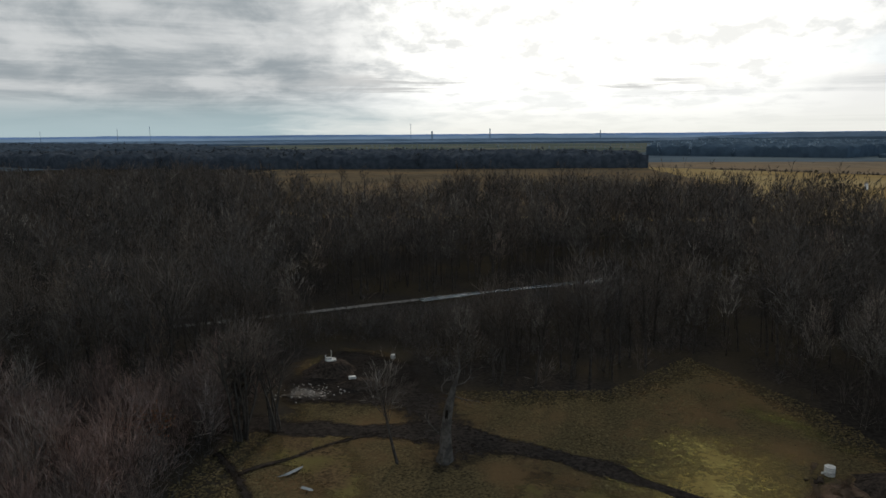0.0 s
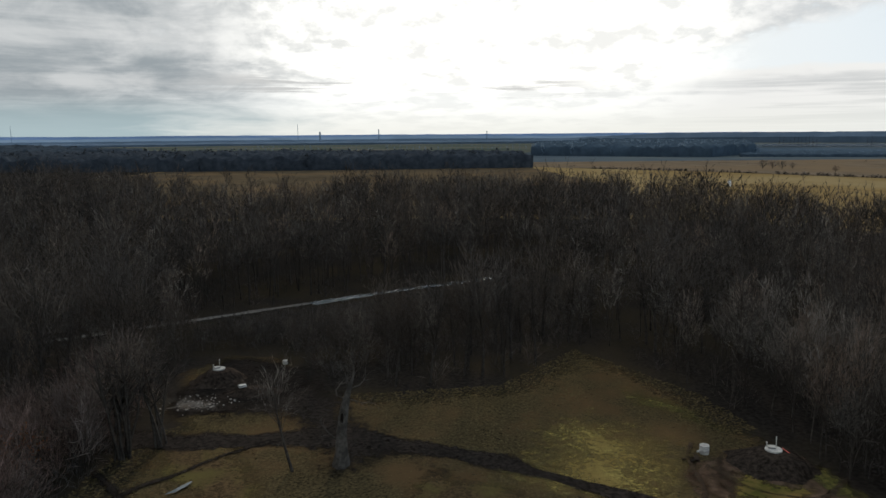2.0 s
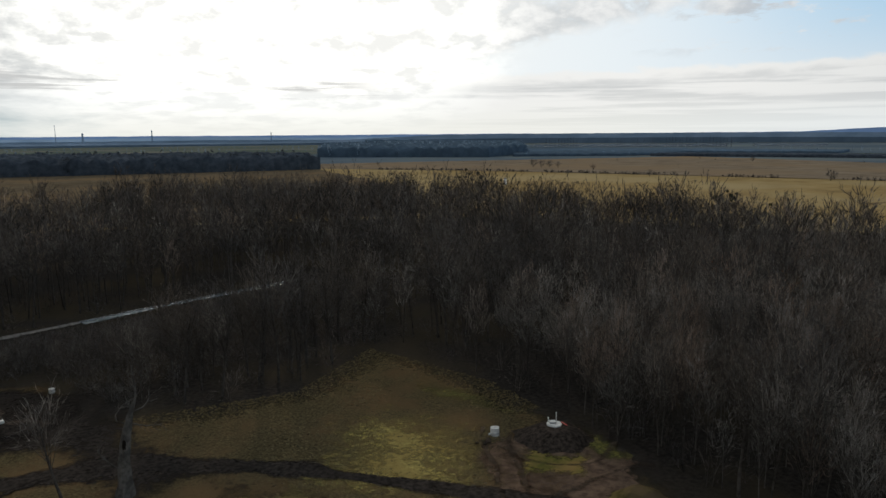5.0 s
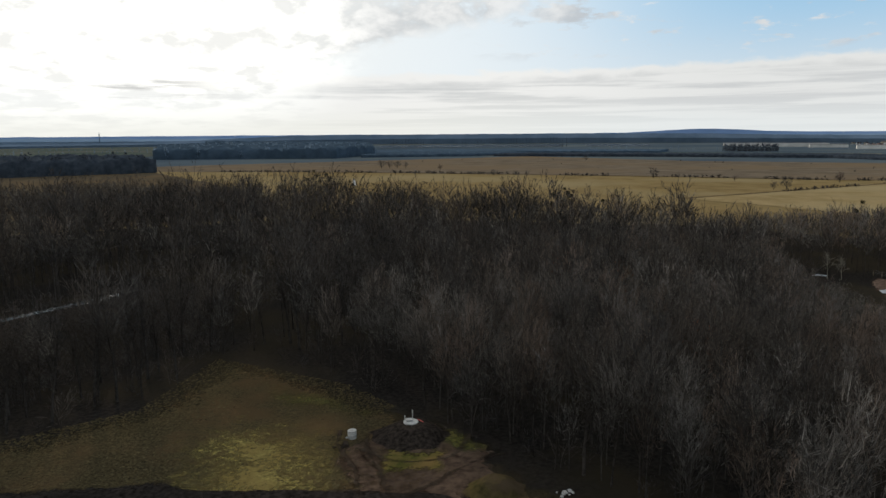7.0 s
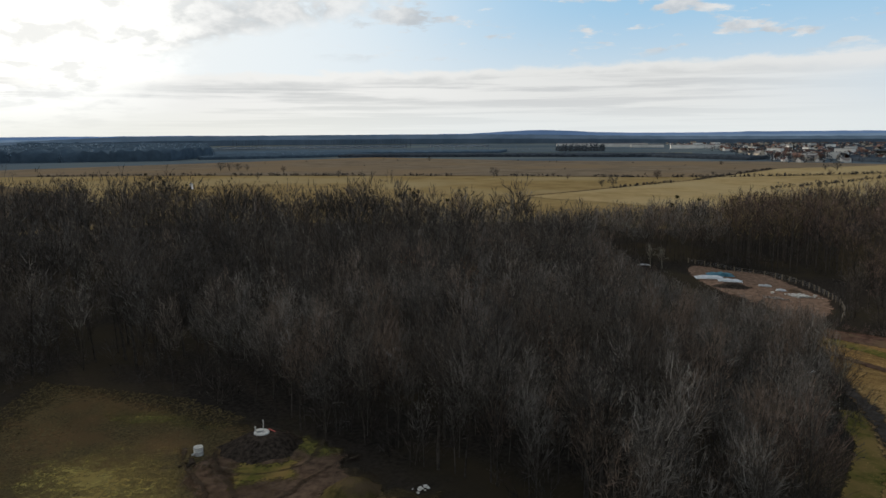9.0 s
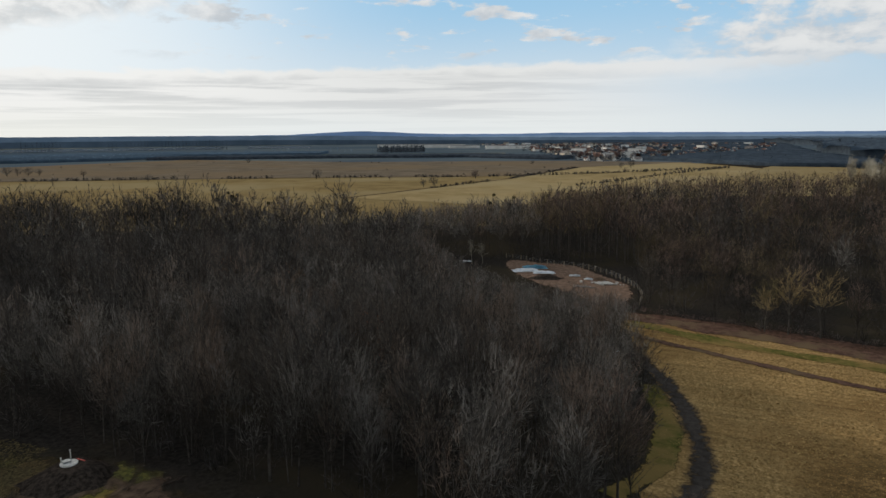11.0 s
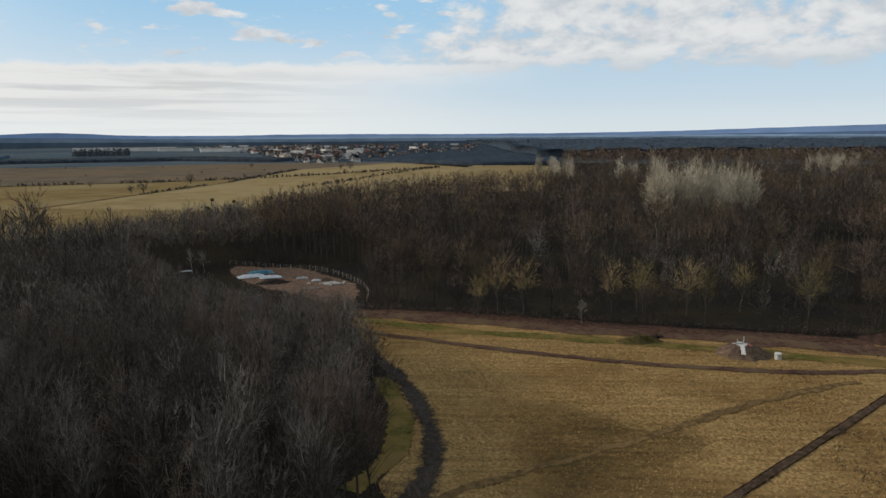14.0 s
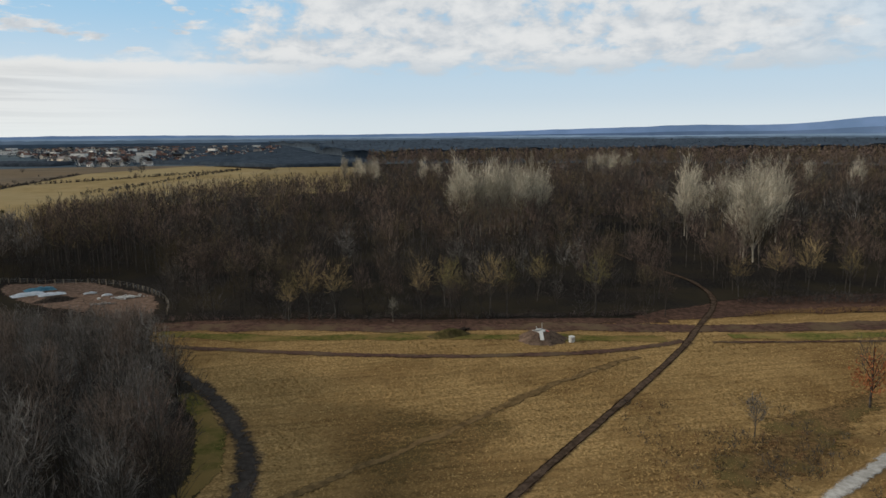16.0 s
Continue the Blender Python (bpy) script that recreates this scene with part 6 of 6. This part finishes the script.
LEAF_RUSTY = material("dry_weeds", (0.10, 0.05, 0.03), (0.19, 0.105, 0.055), 0.6, island=0.6, patch=0.15, c=(0.12, 0.10, 0.045))
build_brush()


# ---------------------------------------------------------------- town and landmarks
def house(w, d, h, roof_h, wall, roof, label, storeys=2, flat=False):
    """A house: walls with gables, roof with eaves, chimney, windows."""
    root = new("house")
    bm = bmesh.new()
    z = h
    pts = [(-w / 2, -d / 2), (w / 2, -d / 2), (w / 2, d / 2), (-w / 2, d / 2)]
    lo = [bm.verts.new((x, y, -0.2)) for x, y in pts]
    hi = [bm.verts.new((x, y, z)) for x, y in pts]
    for k in range(4):
        bm.faces.new((lo[k], lo[(k + 1) % 4], hi[(k + 1) % 4], hi[k]))
    if not flat:
        a, b = bm.verts.new((-w / 2, 0, z + roof_h)), bm.verts.new((w / 2, 0, z + roof_h))
        bm.faces.new((hi[0], a, hi[3])), bm.faces.new((hi[1], hi[2], b))
    part("wall", bm, wall, root)
    bm = bmesh.new()
    if flat:
        box(bm, 0, 0, z + 0.2, w + 0.6, d + 0.6, 0.4)
    else:
        for s in (-1, 1):
            v = [bm.verts.new(p) for p in ((-w / 2 - 0.4, s * (d / 2 + 0.5), z - 0.25), (w / 2 + 0.4, s * (d / 2 + 0.5), z - 0.25), (w / 2 + 0.4, 0, z + roof_h + 0.12), (-w / 2 - 0.4, 0, z + roof_h + 0.12))]
            bm.faces.new(v)
        bmesh.ops.solidify(bm, geom=bm.faces, thickness=0.2)
        box(bm, w * 0.2, d * 0.12, z + roof_h, 0.8, 0.8, 1.6)
    part("roof", bm, roof, root)
    n = max(2, int(w / 4.5))
    pane = bpy.data.meshes.get("window_pane")
    if pane is None:
        bm = bmesh.new()
        box(bm, 0, 0, 0, 1.4, 0.08, 1.5, bevel=0)
        pane = bpy.data.meshes.new("window_pane")
        bm.to_mesh(pane)
        bm.free()
        pane.materials.append(WINDOW)
    for f in range(min(storeys, 2)):
        for k in range(n):
            ob = new("window", pane)
            ob.parent = root
            ob.matrix_basis = pose((k + 0.5) / n * w - w / 2, -d / 2, (f + 0.55) * h / storeys)
    return tagged(root, label, "house", group="houses of the far town")


WINDOW = material("dark_glass", (0.03, 0.035, 0.04), (0.06, 0.065, 0.07), 0.1, rough=0.15)


def build_town():
    rng = random.Random(77)
    models = [house(12, 9, 5.5, 4, WALL_WHITE, ROOF_RED, "small white town house with a red tiled roof"), house(15, 10, 6, 4.5, WALL_OCHRE, ROOF_RED, "ochre town house with a red tiled roof"),
              house(11, 9, 4, 4, WALL_WHITE, ROOF_GREY, "low white house with a grey roof", 1), house(22, 11, 8, 4.5, WALL_OCHRE, ROOF_GREY, "large pale town house with a grey roof", 3),
              house(34, 12, 13, 0, WALL_WHITE, ROOF_GREY, "pale block of flats with a flat roof", 4, True), house(18, 10, 5, 5, WALL_WHITE, ROOF_RED, "long white house with a steep red roof")]
    spots = []
    for _ in range(4000):
        az, r = rng.uniform(67.5, 89.5), 1085 * math.exp(rng.random() ** 1.15 * 0.92)
        if r < np.interp(az, [67, 70, 73, 76, 80, 84, 90], [2500, 2100, 1400, 1090, 1110, 1300, 1700]):
            continue
        if az > 82 and rng.random() < 0.6:
            continue
        p = heading(az) * r
        if all((p - q).length > 17 for q in spots):
            spots.append(p)
        if len(spots) >= 400:
            break
    for i, p in enumerate(spots):
        k = rng.choices(range(6), (5, 5, 4, 2, 1, 3))[0]
        ob = models[i] if i < 6 else copy_thing(models[k], Matrix())
        ob.matrix_basis = pose(p.x, p.y, 0, 0, 0, rng.choice((-15, 75, 40, 160)) + rng.uniform(-8, 8))
        s = rng.uniform(0.62, 0.95)
        ob.scale = (s, s, s)
    # trees between the houses
    t = [clump(170 + k, 9, 3.5, 18, 1.8) for k in range(5)]
    pts = np.array([(p.x + rng.uniform(-30, 30), p.y + rng.uniform(-30, 30)) for p in spots for _ in range(5)])
    stamp("garden_trees", t, pts, np.array([rng.uniform(0.6, 1.3) for _ in pts]), np.random.default_rng(8), FAR_WOOD, "dark garden trees between the houses of the town", "trees")
    # long pale halls beyond the fields
    for az, r, w, h in ((60.8, 2350, 120, 9), (63.8, 2250, 190, 10), (66.2, 2150, 90, 8), (69.5, 2000, 110, 9)):
        hall = new("warehouse")
        p = heading(az) * r
        hall.matrix_basis = pose(p.x, p.y, 0, 0, 0, -az + 4)
        bm = bmesh.new()
        box(bm, 0, 0, h / 2 - 0.2, w, 40, h, bevel=0.3)
        part("wall", bm, WALL_WHITE, hall)
        bm = bmesh.new()
        box(bm, 0, 0, h + 0.3, w + 1, 41, 0.8, bevel=0.2)
        part("roof", bm, ROOF_GREY, hall)
        tagged(hall, "long low pale industrial hall far across the plain", "warehouse", group="industrial halls")
    # the white hide at the wood's edge
    root = new("white_hut")
    root.matrix_basis = pose(306, 513, 0, 0, 0, 20)
    bm = bmesh.new()
    box(bm, 0, 0, 2.2, 1.8, 1.8, 4.6)
    part("wall", bm, WHITE, root)
    bm = bmesh.new()
    bmesh.ops.create_cone(bm, cap_ends=True, segments=4, radius1=1.7, radius2=0.1, depth=1.2, matrix=pose(0, 0, 5.0, 0, 0, 45))
    part("roof", bm, ROOF_GREY, root)
    tagged(root, "small white hut standing at the field's edge", "hut")


build_town()


def build_landmarks():
    # masts and chimneys on the horizon
    for az, h, w in ((-2.5, 62, 1.6), (-22.1, 55, 1.4), (-24.3, 42, 1.4), (-29.2, 30, 1.4), (3.8, 34, 4.0), (-0.8, 22, 6.0), (12.4, 22, 3.0)):
        p = heading(az) * 3900
        root = new("radio_mast" if w < 2 else "chimney")
        root.matrix_basis = pose(p.x, p.y, 0)
        bm = bmesh.new()
        bmesh.ops.create_cone(bm, cap_ends=True, segments=8, radius1=w, radius2=w * 0.55, depth=h + 36, matrix=Matrix.Translation((0, 0, (h + 36) / 2)))
        # Shaft and collar take the ridge's haze colour.
        part("shaft", bm, RIDGE, root)
        bm = bmesh.new()
        bmesh.ops.create_cone(bm, cap_ends=True, segments=8, radius1=w * 0.9, radius2=w * 0.9, depth=2.5, matrix=Matrix.Translation((0, 0, h + 30)))
        part("collar", bm, RIDGE, root)
        tagged(root, "thin tall mast far away on the horizon" if w < 2 else "hazy chimney far away on the horizon", "mast" if w < 2 else "chimney", group="masts on the horizon")
    # the lake with its row of trees
    for az0, r0, az1, r1, deep in ((33.0, 2250, 47.4, 2300, 450), (49.3, 2350, 54.0, 2350, 420)):
        a, b, c, d = heading(az0) * r0, heading(az1) * r1, heading(az1) * (r1 + deep), heading(az0) * (r0 + deep)
        sheet("lake", [(p.x, p.y) for p in (a, b, c, d)], 0.9, WATER_FAR, "narrow lake mirroring the bright sky", "water", 60, 20, 12.0)
    rng = np.random.default_rng(6)
    t = [clump(270 + k, 29, 2.2, 18, 2.4) for k in range(5)]
    s = []
    for az in np.arange(34.0, 48.0, 0.24):
        if 36.5 < az < 39.4 or noise.noise(Vector((az * 1.3, 0, 0))) > 0.25:
            continue
        p = heading(az + rng.normal(0, 0.02)) * (2130 + (az - 33.4) * 4)
        s.append((p.x, p.y))
    stamp("lakeside_trees", t, np.array(s), rng.uniform(0.85, 1.15, len(s)), rng, FAR_WOOD, "row of slim trees before the lake", "trees")
    rows = [clump(370 + k, 12, 3.0, 16, 2.0) for k in range(4)]
    for az0, az1, r, step in ((-14, 16, 1900, 0.5), (-6, 15, 2450, 0.4), (-30, 12, 3200, 0.3), (49, 62, 1750, 0.55), (14, 30, 3300, 0.3), (2, 14, 1500, 1.2)):
        s = [(heading(a) * (r + rng.normal(0, 30))).to_2d()[:] for a in np.arange(az0, az1, step) if noise.noise(Vector((a * 0.7, r, 0))) > -0.15]
        stamp("tree_row", rows, np.array(s), rng.uniform(0.6, 1.3, len(s)), rng, FARTHER_WOOD, "thin row of trees far across the plain", "trees")


WATER_FAR = material("lake_water", (0.20, 0.22, 0.23), (0.26, 0.28, 0.29), 0.002, rough=0.06)
build_landmarks()
